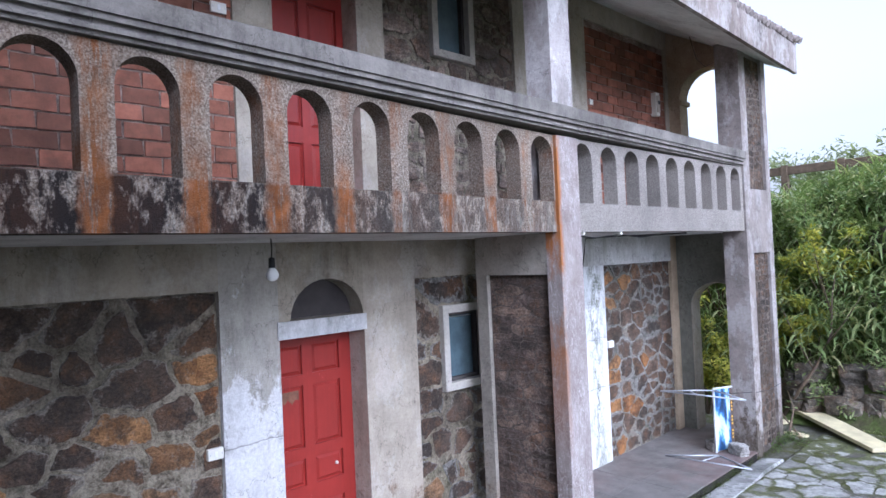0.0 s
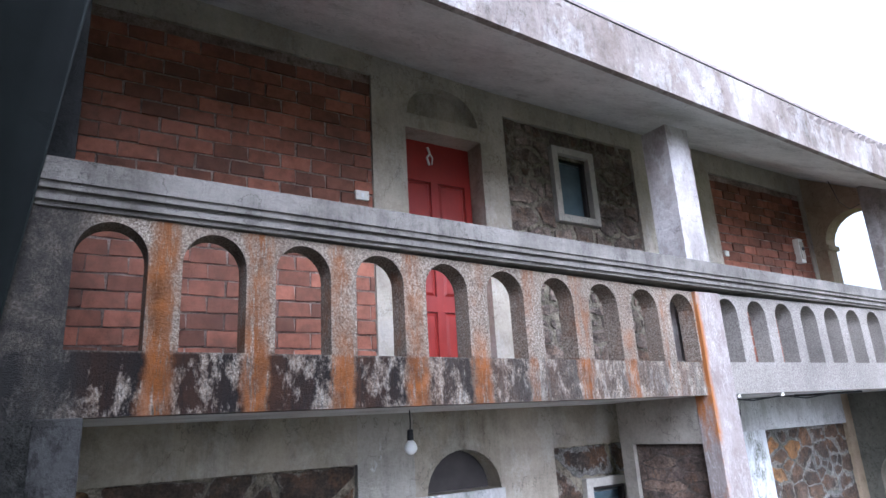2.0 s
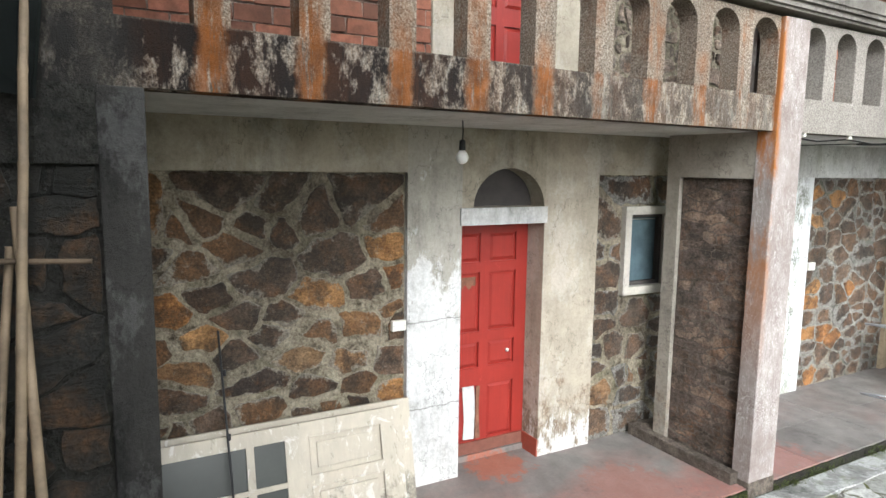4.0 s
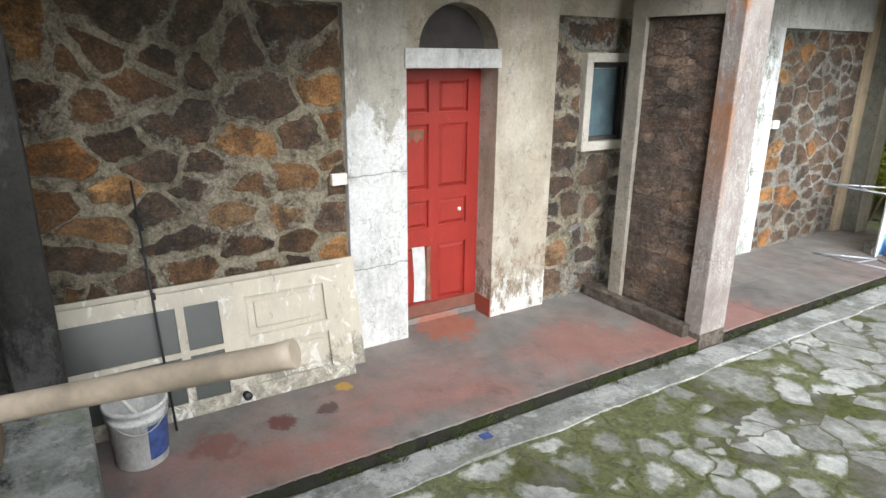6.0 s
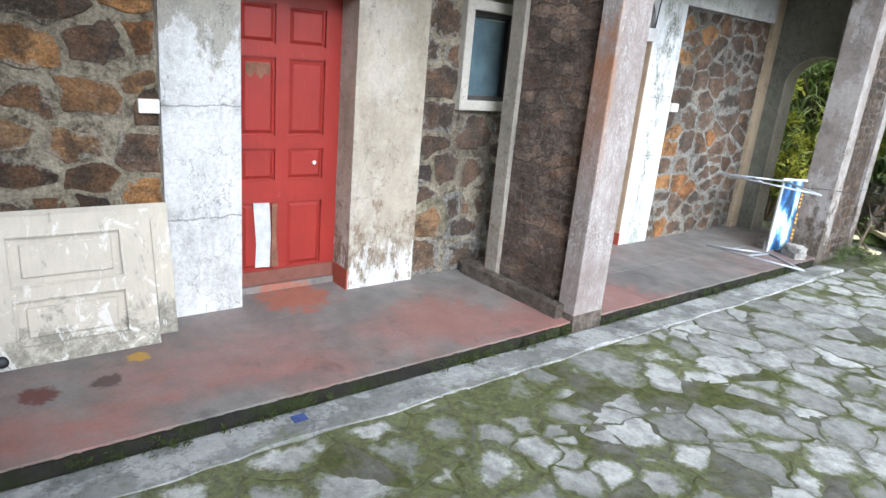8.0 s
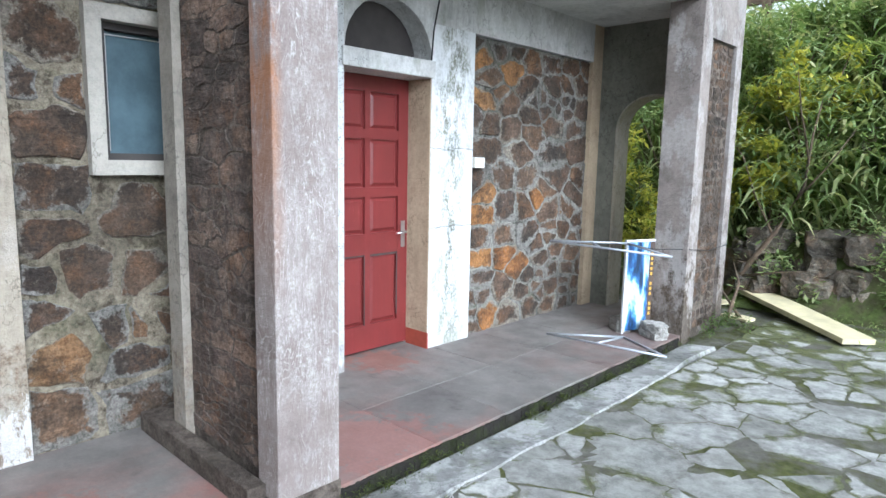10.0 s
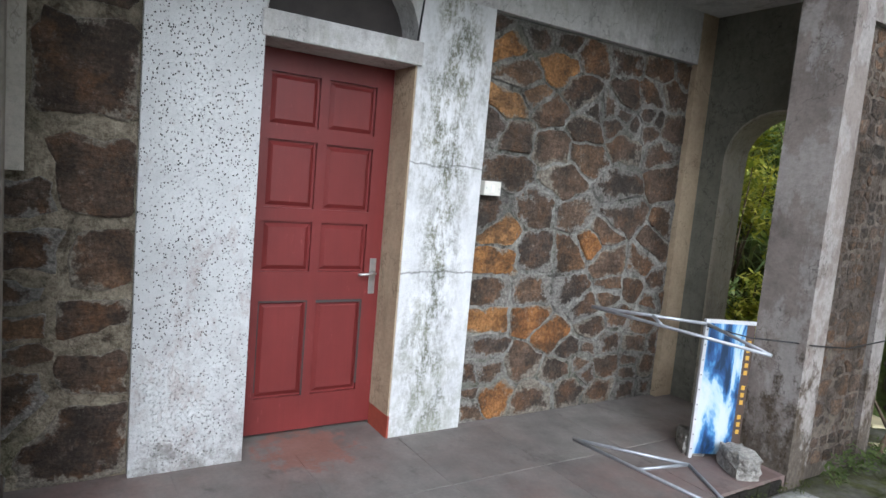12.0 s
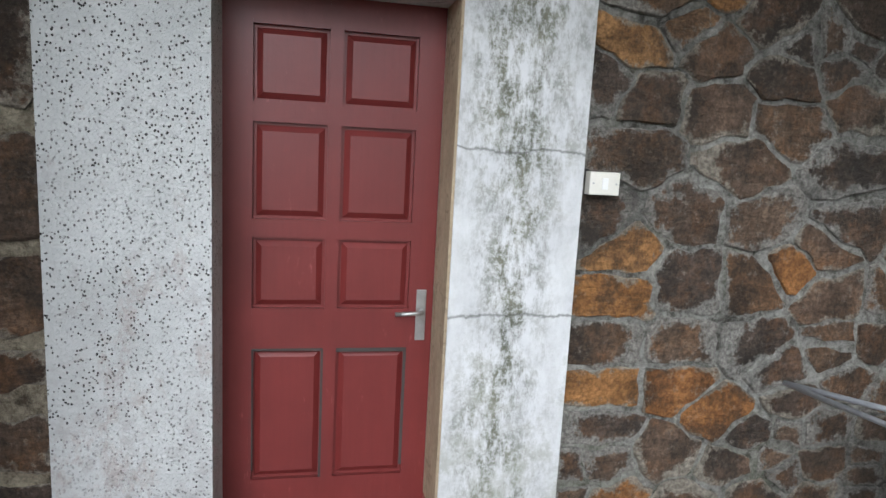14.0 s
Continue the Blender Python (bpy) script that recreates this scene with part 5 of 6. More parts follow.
while y < Y1:
    ob = new("roof_tile", me)
    ob.location, ob.parent = (1.625 + rnd.uniform(-0.02, 0.02), y, 5.48 + rnd.uniform(-0.008, 0.008)), roof
    y += 0.13

brick_panel("wall_brick_panel_1", -2.45, -0.285, FLOOR2, 5.78, 81, "dark red brick wall of the upper gallery")
brick_panel("wall_brick_panel_2", 4.435, 6.495, FLOOR2, 5.655, 82, "dull red brick wall at the gallery's end")

# the first bay of the front runs out of square and rises a little towards its corner
def out_of_square(names):
    for ob in [o for n in names for o in (bpy.data.objects[n], *bpy.data.objects[n].children_recursive)]:
        if ob.type != "MESH":
            continue
        if ob.data.users > 1:
            p = ob.location
            far = max(0.0, PIER0 - p.y)
            ob.location = (p.x + 0.03 * far, p.y, p.z + 0.018 * (p.z - SLAB) * far)
            continue
        for v in ob.data.vertices:
            x, y, z = v.co
            far = max(0.0, PIER0 - y)
            v.co = (x + 0.03 * far * min(1.0, max(0.0, x)), y, z + 0.018 * max(0.0, z - SLAB) * far * min(1.0, max(0.0, x)))


out_of_square(("balustrade", "trim_cap_rail", "column_left", "trim_fascia", "ceiling_upper", "roof", "ceiling", "floor_upper", "wall_left_front", "wall_left_upper"))

# ---- flagstones ----
yard = holder("pavement", "grey flagstones laid in mossy earth", "paving", "", "structure")
flags = rubble(1.54, 5.0, -1.1, 7.6, 0.29, 1.0, 0.010, 91, (), None, 0.5, 0.9, False, (0.01, 0.08), 0.11)
lay("flagstone", flags, lambda u, v, d: (u, v, YARD - 0.0215 + d), 0.004, (FLAG,), yard, 92, 0.03, 0.992, 0.25)

# square cement slabs of the far bay
for i in range(5):
    for k, (a_, b_) in enumerate(((0.03, 0.62), (0.628, 1.238))):
        y = 2.96 + 0.61 * i
        part("slab", boxes((a_, b_, y, y + 0.603, -0.01, 0.004), bevel=0.003), FLOOR_MAT, verandah)

# ---- things on the verandah ----
DIRTY_PLASTIC = plaster("lime_splashed_plastic", (0.66, 0.65, 0.62), (0.46, 0.45, 0.42), 0.6, 0.5)
def plate_box(name, x, y0, y1, z0, z1, depth, label, category, group=""):
    t = thing(name, boxes((x, x + depth, y0, y1, z0, z1), bevel=0.004), PLASTIC, label, category, group)
    part("rocker", boxes((x + depth, x + depth + 0.005, y0 + (y1 - y0) * 0.4, y0 + (y1 - y0) * 0.6, z0 + (z1 - z0) * 0.25, z0 + (z1 - z0) * 0.75), bevel=0.001), BULB_MAT, t)
    for q in (0.12, 0.88):
        part("screw", lathe(bmesh.new(), [(0.004, 0), (0.004, 0.002)], (0, 0, 0), 8), STEEL, t).matrix_local = pose(x + depth, y0 + (y1 - y0) * q, (z0 + z1) / 2, 0, 90, 0)
    return t


plate_box("switch_plate", -0.03, -0.60, -0.485, 1.31, 1.39, 0.04, "cream plastic switch plate on the rubble wall", "switch", "switch plates")
plate_box("switch_plate", -0.03, 4.63, 4.75, 1.435, 1.52, 0.045, "white plastic socket box on grey rubble wall", "switch", "switch plates")
plate_box("switch_plate", -0.02, -0.45, -0.33, 4.58, 4.66, 0.03, "cream plastic switch plate on the brick wall", "switch", "switch plates")
plate_box("switch_plate", -0.02, 4.47, 4.55, 4.56, 4.63, 0.03, "small white switch plate on upper brick wall", "switch", "switch plates")
meter = thing("meter_box", boxes((-0.03, 0.06, 6.10, 6.21, 4.61, 4.95), bevel=0.008), PLASTIC, "tall cream meter box on the upper brick wall", "meter box")
part("meter_cover", boxes((0.06, 0.075, 6.115, 6.195, 4.66, 4.90), bevel=0.004), CREAM_PAINT, meter)
part("dial", lathe(bmesh.new(), [(0.028, 0), (0.028, 0.006)], (0, 0, 0), 16), DARK_STEEL, meter).matrix_local = pose(0.075, 6.155, 4.80, 0, 90, 0)

charm = thing("door_charm", tube(bmesh.new(), [(-0.214, 0.40, 5.30), (-0.212, 0.42, 5.24), (-0.212, 0.39, 5.19), (-0.212, 0.41, 5.12)], 0.012, 6), PLASTIC, "small white paper charm hung on the red door", "ornament")
part("streamer", tube(bmesh.new(), [(-0.213, 0.41, 5.25), (-0.211, 0.45, 5.20), (-0.212, 0.44, 5.13)], 0.008, 6), PLASTIC, charm)

lamp = holder("hanging_bulb", "bare white bulb hanging on a black cord", "lamp", "", "", (0.62, -0.37, SLAB))
bm = bmesh.new()
tube(bm, [(0, 0, 0), (0.004, 0.002, -0.07), (0, 0, -0.13)], 0.005, 6)
part("cord", bm, BLACK_RUBBER, lamp)
part("socket", lathe(bmesh.new(), [(0.012, -0.125), (0.02, -0.13), (0.022, -0.19), (0.018, -0.195)], (0, 0, 0), 16), BLACK_RUBBER, lamp, "black lamp socket")
part("bulb", lathe(bmesh.new(), [(0.018, -0.195), (0.034, -0.215), (0.043, -0.235), (0.043, -0.25), (0.034, -0.27), (0.016, -0.283), (0.002, -0.286)], (0, 0, 0), 20), BULB_MAT, lamp, "opal white bulb")

# old glazed door lying on its side against the stone wall, and a plain one behind it
def old_door(name, m, glazed, label):
    d = holder(name, label, "door leaf", "old doors")
    L, W, T = 1.90, 0.80, 0.036
    bm = bmesh.new()
    box(bm, 0, L, 0, T, 0, 0.095), box(bm, 0, L, 0, T, W - 0.10, W)
    if glazed:
        for a_, b_ in ((0, 0.10), (0.775, 0.826), (1.035, 1.20), (1.75, L)):
            box(bm, a_, b_, 0.0005, T - 0.0005, 0.095, W - 0.10)
        box(bm, 0.10, 0.775, 0.001, T - 0.001, 0.385, 0.42), box(bm, 0.826, 1.035, 0.001, T - 0.001, 0.385, 0.42), box(bm, 1.20, 1.75, 0.001, T - 0.001, 0.36, 0.42)
    else:
        for a_, b_ in ((0, 0.12), (0.9, 1.0), (1.8, L)):
            box(bm, a_, b_, 0.0005, T - 0.0005, 0.095, W - 0.10)
    part("stiles_and_rails", bm, CREAM_PAINT, d)
    if glazed:
        for a_, b_ in ((0.10, 0.775), (0.826, 1.035)):
            for c_, e_ in ((0.095, 0.385), (0.42, 0.70)):
                part("pane", boxes((a_, b_, 0.014, 0.018, c_, e_)), FROSTED, d, "dusty frosted pane")
        for c_, e_ in ((0.095, 0.36), (0.42, 0.70)):
            p = part("panel", boxes((1.20, 1.75, 0.024, 0.032, c_, e_)), CREAM_PAINT, d)
            part("panel_field", boxes((1.255, 1.695, 0.010, 0.0245, c_ + 0.05, e_ - 0.05), bevel=0.009), CREAM_PAINT, p)
            part("moulding", boxes((1.20, 1.75, -0.005, 0.012, c_, c_ + 0.014), (1.20, 1.75, -0.005, 0.012, e_ - 0.014, e_), (1.20, 1.214, -0.005, 0.012, c_ + 0.014, e_ - 0.014), (1.736, 1.75, -0.005, 0.012, c_ + 0.014, e_ - 0.014), bevel=0.003), CREAM_PAINT, p)
        k = part("knob", lathe(bmesh.new(), [(0.026, 0), (0.026, 0.006), (0.011, 0.01), (0.011, 0.03), (0.026, 0.038), (0.029, 0.05), (0.02, 0.06), (0.004, 0.062)], (0, 0, 0), 20), DARK_STEEL, d, "dark metal door knob")
        k.matrix_local = pose(1.125, 0, 0.055, 90, 0, 0)
    else:
        for a_, b_ in ((0.12, 0.9), (1.0, 1.8)):
            part("panel", boxes((a_, b_, 0.010, 0.026, 0.095, 0.70)), CREAM_PAINT, d)
    d.matrix_world = m
    return d


old_door("old_glazed_door", pose(0.335, -2.51, 0.003, 0, 0, 90) @ pose(0, 0, 0, -13.5, 0, 0), True, "flaking cream glazed door lying on its side")
old_door("old_panel_door", pose(0.215, -2.38, 0.003, 0, 0, 90) @ pose(0, 0, 0, -12.5, 0, 0), False, "worn cream panelled door leaning behind another")

rod = thing("iron_rod", tube(bmesh.new(), [(0.44, -1.84, 0.005), (0.26, -1.85, 0.62), (0.03, -1.865, 1.47)], 0.0075, 6), DARK_STEEL, "thin black iron rod leaning on the wall", "rod")
for k in (0.35, 0.8, 1.2):
    q = 0.44 - 0.41 * k / 1.47
    part("knot", tube(bmesh.new(), [(q, -1.845, k - 0.02), (q - 0.01, -1.845, k + 0.02)], 0.012, 6), DARK_STEEL, rod)

bucket = thing("paint_bucket", lathe(bmesh.new(), [(0.124, 0.0), (0.129, 0.005), (0.146, 0.265), (0.153, 0.268), (0.153, 0.282), (0.149, 0.286), (0.150, 0.322), (0.158, 0.325), (0.159, 0.343), (0.152, 0.35), (0.144, 0.343), (0.122, 0.02), (0.002, 0.018)], (0, 0, 0), 36), DIRTY_PLASTIC,
               "dirty white plastic paint bucket with a blue label", "bucket")
bucket.location = (0.61, -2.05, 0.0)
bucket.scale = (1.06, 1.06, 1.07)
BLUE_LABEL = plain("scuffed_blue_label", (0.045, 0.075, 0.22), 0.6, 0.6, 16)
bm = bmesh.new()
cols = []
for k in range(10):
    ang = radians(12 + 72 * k / 9)
    cols.append([bm.verts.new(((0.1290 + 0.0196 * h / 0.3 + 0.0012) * math.cos(ang), (0.1290 + 0.0196 * h / 0.3 + 0.0012) * math.sin(ang), h)) for h in (0.05, 0.25)])
for a_, b_ in zip(cols, cols[1:]):
    bm.faces.new((a_[0], b_[0], b_[1], a_[1])).smooth = True
part("label_band", bm, BLUE_LABEL, bucket, "scuffed blue label")
bm = bmesh.new()
tube(bm, [(0.155 * math.cos(radians(q)), 0.157 * math.sin(radians(q)), 0.31 - 0.09 * math.sin(radians((q + 90) * 1.0)) ** 2) for q in range(-90, 91, 15)], 0.003, 6)
part("wire_handle", bm, STEEL, bucket)
part("lime", lathe(bmesh.new(), [(0.13, 0.16), (0.002, 0.165)], (0, 0, 0), 24), STRIP_MAT, bucket, "dried lime in the bucket")
thing("stirring_stick", tube(bmesh.new(), [(0.60, -2.00, 0.19), (0.50, -2.22, 0.52)], 0.011, 8), PLASTIC, "pale stick standing in the paint bucket", "stick")
thing("small_card", boxes((1.33, 1.39, -0.235, -0.16, -0.072, -0.067)), BLUE_LABEL, "small dark blue card on the cement strip", "card")

# ---- folding stand with its banner ----
stand = holder("sign_stand", "blue and white banner on a grey tube stand", "sign stand", "", "", (0.90, 5.66, 0))


def rods(name, pts, r=0.010):
    for a_, b_ in zip(pts, pts[1:]):
        part(name, tube(bmesh.new(), [Vector(a_) - Vector((0.90, 5.66, 0)), Vector(b_) - Vector((0.90, 5.66, 0))], r, 8), GALV, stand)


T1, T2, T3 = (0.33, 5.30, 0.81), (1.28, 5.655, 0.745), (0.865, 5.69, 0.812)
rods("top_rod", [T3, T1, T2, T3])
rods("brace", [(0.62, 5.51, 0.811), (0.74, 5.455, 0.782)])
rods("foot_rod", [(0.94, 5.58, 0.012), (0.42, 5.18, 0.012), (1.44, 5.31, 0.012), (0.94, 5.58, 0.012)])
rods("foot_brace", [(0.94, 5.58, 0.012), (0.87, 5.235, 0.012)])


def banner():
    m = Nodes("printed_banner")
    f = m.noise(1.0, 6, 0.6, m.mapped((5.0, 5.0, 1.6), (2, 1, 0.4)), 1.2)
    col = m.steps(f, [(0.36, (0.01, 0.03, 0.07)), (0.42, (0.03, 0.09, 0.24)), (0.47, (0.08, 0.25, 0.50)), (0.52, (0.40, 0.55, 0.66)), (0.60, (0.55, 0.61, 0.64))])
    return m.done(col, 0.4)


BANNER = banner()
RED_BAND = plain("dark_brown_print", (0.075, 0.05, 0.04), 0.5, 0.1)
GOLD = plain("yellow_print", (0.62, 0.36, 0.05), 0.5, 0.1)
WHITE_EDGE = plain("white_painted_frame", (0.55, 0.56, 0.57), 0.5, 0.15)
turn = math.degrees(math.atan2(5.98 - 5.685, 0.985 - 0.852))
board = part("banner_panel", boxes((0.02, 0.26, -0.008, 0.008, 0.03, 0.82)), BANNER, stand, "blue and white printed panel")
board.matrix_local = pose(-0.048, 0.025, 0, 0, 0, turn)
part("panel_edge", boxes((0.0, 0.02, -0.012, 0.012, 0.0, 0.84), (0.02, 0.315, -0.012, 0.012, 0.82, 0.84)), WHITE_EDGE, board, "white frame edge with screw holes")
part("red_band", boxes((0.26, 0.312, -0.008, 0.008, 0.03, 0.82)), RED_BAND, board)
for k in range(13):
    if k not in (3, 7):
        z = 0.16 + 0.045 * k
        part("print_bar", boxes((0.276, 0.297, -0.0105, -0.0082, z, z + 0.026)), GOLD, board)
for k in range(9):
    part("screw", lathe(bmesh.new(), [(0.004, 0), (0.004, 0.002)], (0, 0, 0), 6), DARK_STEEL, board).matrix_local = pose(0.010, -0.012, 0.06 + 0.09 * k, 90, 0, 0)


def rough_block(name, m, sx, sy, sz, mat, label, category, seed, group=""):
    rnd_ = random.Random(seed)
    bm = bmesh.new()
    bmesh.ops.create_cube(bm, size=1)
    bmesh.ops.subdivide_edges(bm, edges=bm.edges, cuts=4, use_grid_fill=True)
    for v in bm.verts:
        p = v.co.copy()
        r = p.length / 0.866
        v.co = Vector((p.x * sx, p.y * sy, (p.z + 0.5) * sz)) * 1.0
        k = 1 - 0.10 * max(0, r - 0.72) / 0.28
        v.co.x *= k
        v.co.y *= k
        if p.z > -0.45:
            v.co += Vector([0.07 * min(sx, sy, sz) * noise.noise(p * 5 + Vector((seed, i * 9, 0))) * 2 for i in range(3)])
            v.co.z = max(0, v.co.z)
    ob = thing(name, bm, mat, label, category, group)
    ob.matrix_world = m
    return ob


rough_block("concrete_block", pose(1.10, 5.80, 0, 0, 0, 62), 0.14, 0.24, 0.13, CONC_BLOCK, "rough concrete block weighing down the banner stand", "block", 3, "stand blocks")
rough_block("concrete_block", pose(0.78, 5.80, 0, 0, 0, 50), 0.13, 0.20, 0.12, CONC_BLOCK, "rough concrete block weighing down the banner stand", "block", 5, "stand blocks")

# ---- cables ----
def cable(pts, r, label):
    c = thing("cable", tube(bmesh.new(), pts, r, 6), BLACK_RUBBER, label, "cable", "cables")
    return c


cable([(0.006, 4.11, 2.23), (0.006, 4.13, 2.45), (0.006, 4.19, 2.70), (0.02, 4.21, 2.845), (0.25, 4.32, 2.853), (0.50, 4.46, 2.857)], 0.006, "thin black cable up the wall to the ceiling")
cable([(0.50, 4.46, 2.857), (0.6, 4.50, 2.85), (0.84, 4.61, 2.852), (1.06, 4.75, 2.852)], 0.012, "black cable clipped along the verandah ceiling")
cable([(0.865, 5.69, 0.80), (1.05, 5.83, 0.77), (1.18, 6.04, 0.765), (1.251, 6.08, 0.765), (1.252, 6.5, 0.72), (1.252, 6.96, 0.74)], 0.004, "thin dark wire tied from the stand to the pier")
pts = [(1.13, 2.30 + 0.42 * k, 2.84 - 0.02 * math.sin(math.pi * (k % 2) / 1) - (0.03 if k % 2 else 0)) for k in range(5)]
cable(pts, 0.007, "slack black cable under the balcony edge")
for y in (2.42, 3.05):
    ins = thing("insulator", lathe(bmesh.new(), [(0.012, -0.032), (0.02, -0.028), (0.02, -0.018), (0.012, -0.014), (0.018, -0.006), (0.018, 0.0)], (FRONT - 0.02, y, SLAB), 12), PLASTIC, "white porcelain insulator under the balcony edge", "insulator", "insulators")

cable([(1.10, 5.0, 5.22), (0.9, 5.6, 5.12), (0.75, 6.2, 5.16), (0.7, END, 5.30)], 0.005, "thin pale wire slung under the gallery roof")

# ---- bamboo and logs on the terrace ----
def bamboo(name, a_, b_, r, mat, label, group=""):
    bm = bmesh.new()
    a_, b_ = Vector(a_), Vector(b_)
    n = max(3, int((b_ - a_).length / 0.34))
    pts, sides = [], 10
    d = (b_ - a_).normalized()
    side = d.cross(Vector((0.3, 0.9, 0.1))).normalized()
    up = side.cross(d)
    rings = []
    rnd_ = random.Random(int(r * 1e5) + n)
    for i in range(n + 1):
        p = a_ + (b_ - a_) * i / n + side * rnd_.uniform(-0.006, 0.006)
        for off, k in ((-0.012, 1.0), (-0.004, 1.10), (0.004, 1.10), (0.012, 0.98)):
            if (i == 0 and off < 0) or (i == n and off > 0):
                continue
            rr = r * k * (1 - 0.22 * i / n)
            rings.append([bm.verts.new(p + d * off + rr * (math.cos(2 * math.pi * q / sides) * side + math.sin(2 * math.pi * q / sides) * up)) for q in range(sides)])
    for e_, f_ in zip(rings, rings[1:]):
        for q in range(sides):
            bm.faces.new((e_[q], e_[(q + 1) % sides], f_[(q + 1) % sides], f_[q])).smooth = True
    bm.faces.new(rings[0][::-1]), bm.faces.new(rings[-1])
    return thing(name, bm, mat, label, "bamboo pole", group)


bamboo("bamboo_pole", (1.62, -2.85, 0.84), (1.43, -2.706, 3.23), 0.021, BAMBOO, "dry bamboo pole leaning on the dark wall", "leaning bamboo poles")
bamboo("bamboo_pole", (1.66, -2.74, 0.84), (1.43, -2.786, 2.39), 0.022, BAMBOO, "short dry bamboo pole leaning on the dark wall", "leaning bamboo poles")
bamboo("bamboo_pole", (1.60, -2.94, 0.84), (1.42, -2.812, 2.24), 0.020, BAMBOO, "thin bamboo pole leaning on the dark wall", "leaning bamboo poles")
bamboo("bamboo_pole", (1.47, -3.6, 2.24), (1.47, -2.537, 2.168), 0.014, BARK, "thin brown cane lashed across the bamboo poles", "leaning bamboo poles")
bamboo("bamboo_pole", (2.93, -3.45, 1.66), (3.842, -2.151, 2.086), 0.0080, BAMBOO_PALE, "long pale bamboo pole sticking out over the steps", "")
log = thing("log", tube(bmesh.new(), [(1.62, -3.1, 0.95), (1.80, -2.55, 0.95)], 0.11, 16), BARK, "short cut log lying on the terrace edge", "log")
thing("dry_stick", tube(bmesh.new(), [(1.33, -2.52, 0.86), (1.36, -2.40, 0.865), (1.37, -2.30, 0.86)], 0.013, 6), BARE_WOOD, "reddish dry stick on the terrace edge", "stick")

# ---- ground beyond the house: sheet, slope, rocks ----
thing("fallen_sheet", extruded([(0, 0), (1.95, 0.0), (1.98, 0.28), (0.9, 0.31), (0, 0.30)], 0, 0.05, "z"), PLANK_MAT, "pale yellow weathered sheet lying on the ground", "sheet").matrix_world = pose(0.86, 8.34, 0.05, 1, 2.7, -43)


for m_, l_, w_ in ((pose(0.80, 7.62, 0.0, 4, -6, -40), 0.36, 0.2), (pose(1.15, 7.2, -0.03, 3, -3, -28), 0.36, 0.15)):
    thing("broken_board", extruded([(0, 0), (l_ * 0.96, 0.02), (l_, w_ * 0.6), (l_ * 0.9, w_), (0.03, w_ * 0.94)], 0, 0.022, "z"), PLANK_MAT, "broken pale board lying behind the pier", "board", "broken boards").matrix_world = m_
for a_, b_, c_ in (((1.30, 6.98, -0.02), (1.22, 7.5, 0.28), (0.98, 8.0, 0.42)), ((1.42, 7.1, -0.03), (1.2, 7.3, 0.12), (0.9, 7.55, 0.36))):
    thing("dry_branch", tube(bmesh.new(), [a_, b_, c_], 0.02, 6, 0.006), BARK, "dry fallen branch behind the pier", "branch", "dry branches")


def slope_z(x, y):
    k = max(0.0, min(1.0, (y - 8.15 + 0.12 * max(0, x - 1.5)) / 0.5))
    base = -0.08 + 0.75 * k * k * (3 - 2 * k)
    rise = max(0.0, y - 8.5 + 0.25 * max(0, x - 0.5)) * 1.05
    return min(base + rise, 3.25 + 0.22 * max(0, x)) + 0.18 * noise.noise((x * 0.9, y * 0.9, 4)) * k


bm = bmesh.new()
gx, gy = [-14 + 0.4 * i for i in range(80)], [8.0 + 0.3 * j for j in range(26)] + [17, 22, 35, 60]
net = [[bm.verts.new((x, y, slope_z(x, y))) for y in gy] for x in gx]
for i in range(len(gx) - 1):
    for j in range(len(gy) - 1):
        bm.faces.new((net[i][j], net[i + 1][j], net[i + 1][j + 1], net[i][j + 1])).smooth = True
structure("ground_slope", bm, SLOPE_MAT, "weedy earth bank rising behind the house", "slope")
rnd = random.Random(17)
for k in range(46):
    x = 0.9 + 4.2 * rnd.random()
    lev = rnd.random()
    y = 8.30 + 0.25 * lev - 0.12 * max(0, x - 1.5)
    s = rnd.uniform(0.16, 0.36)
    rough_block("bank_rock", pose(x, y, 0.0 + 0.75 * lev - 0.12, rnd.uniform(-15, 15), rnd.uniform(-15, 15), rnd.uniform(0, 180)), s * 1.3, s, s * 0.9, ROCK, "grey weathered rock in the bank", "rock", k, "rocks of the bank")
for x, y, s in ((2.55, 9.4, 0.8), (2.0, 9.75, 0.55), (3.3, 9.3, 0.9), (2.1, 9.1, 0.35)):
    rough_block("boulder", pose(x, y, slope_z(x, y) - 0.15, 8, 6, x * 70), s, s * 0.8, s * 0.9, ROCK, "large grey boulder high on the bank", "boulder", int(s * 100), "boulders")


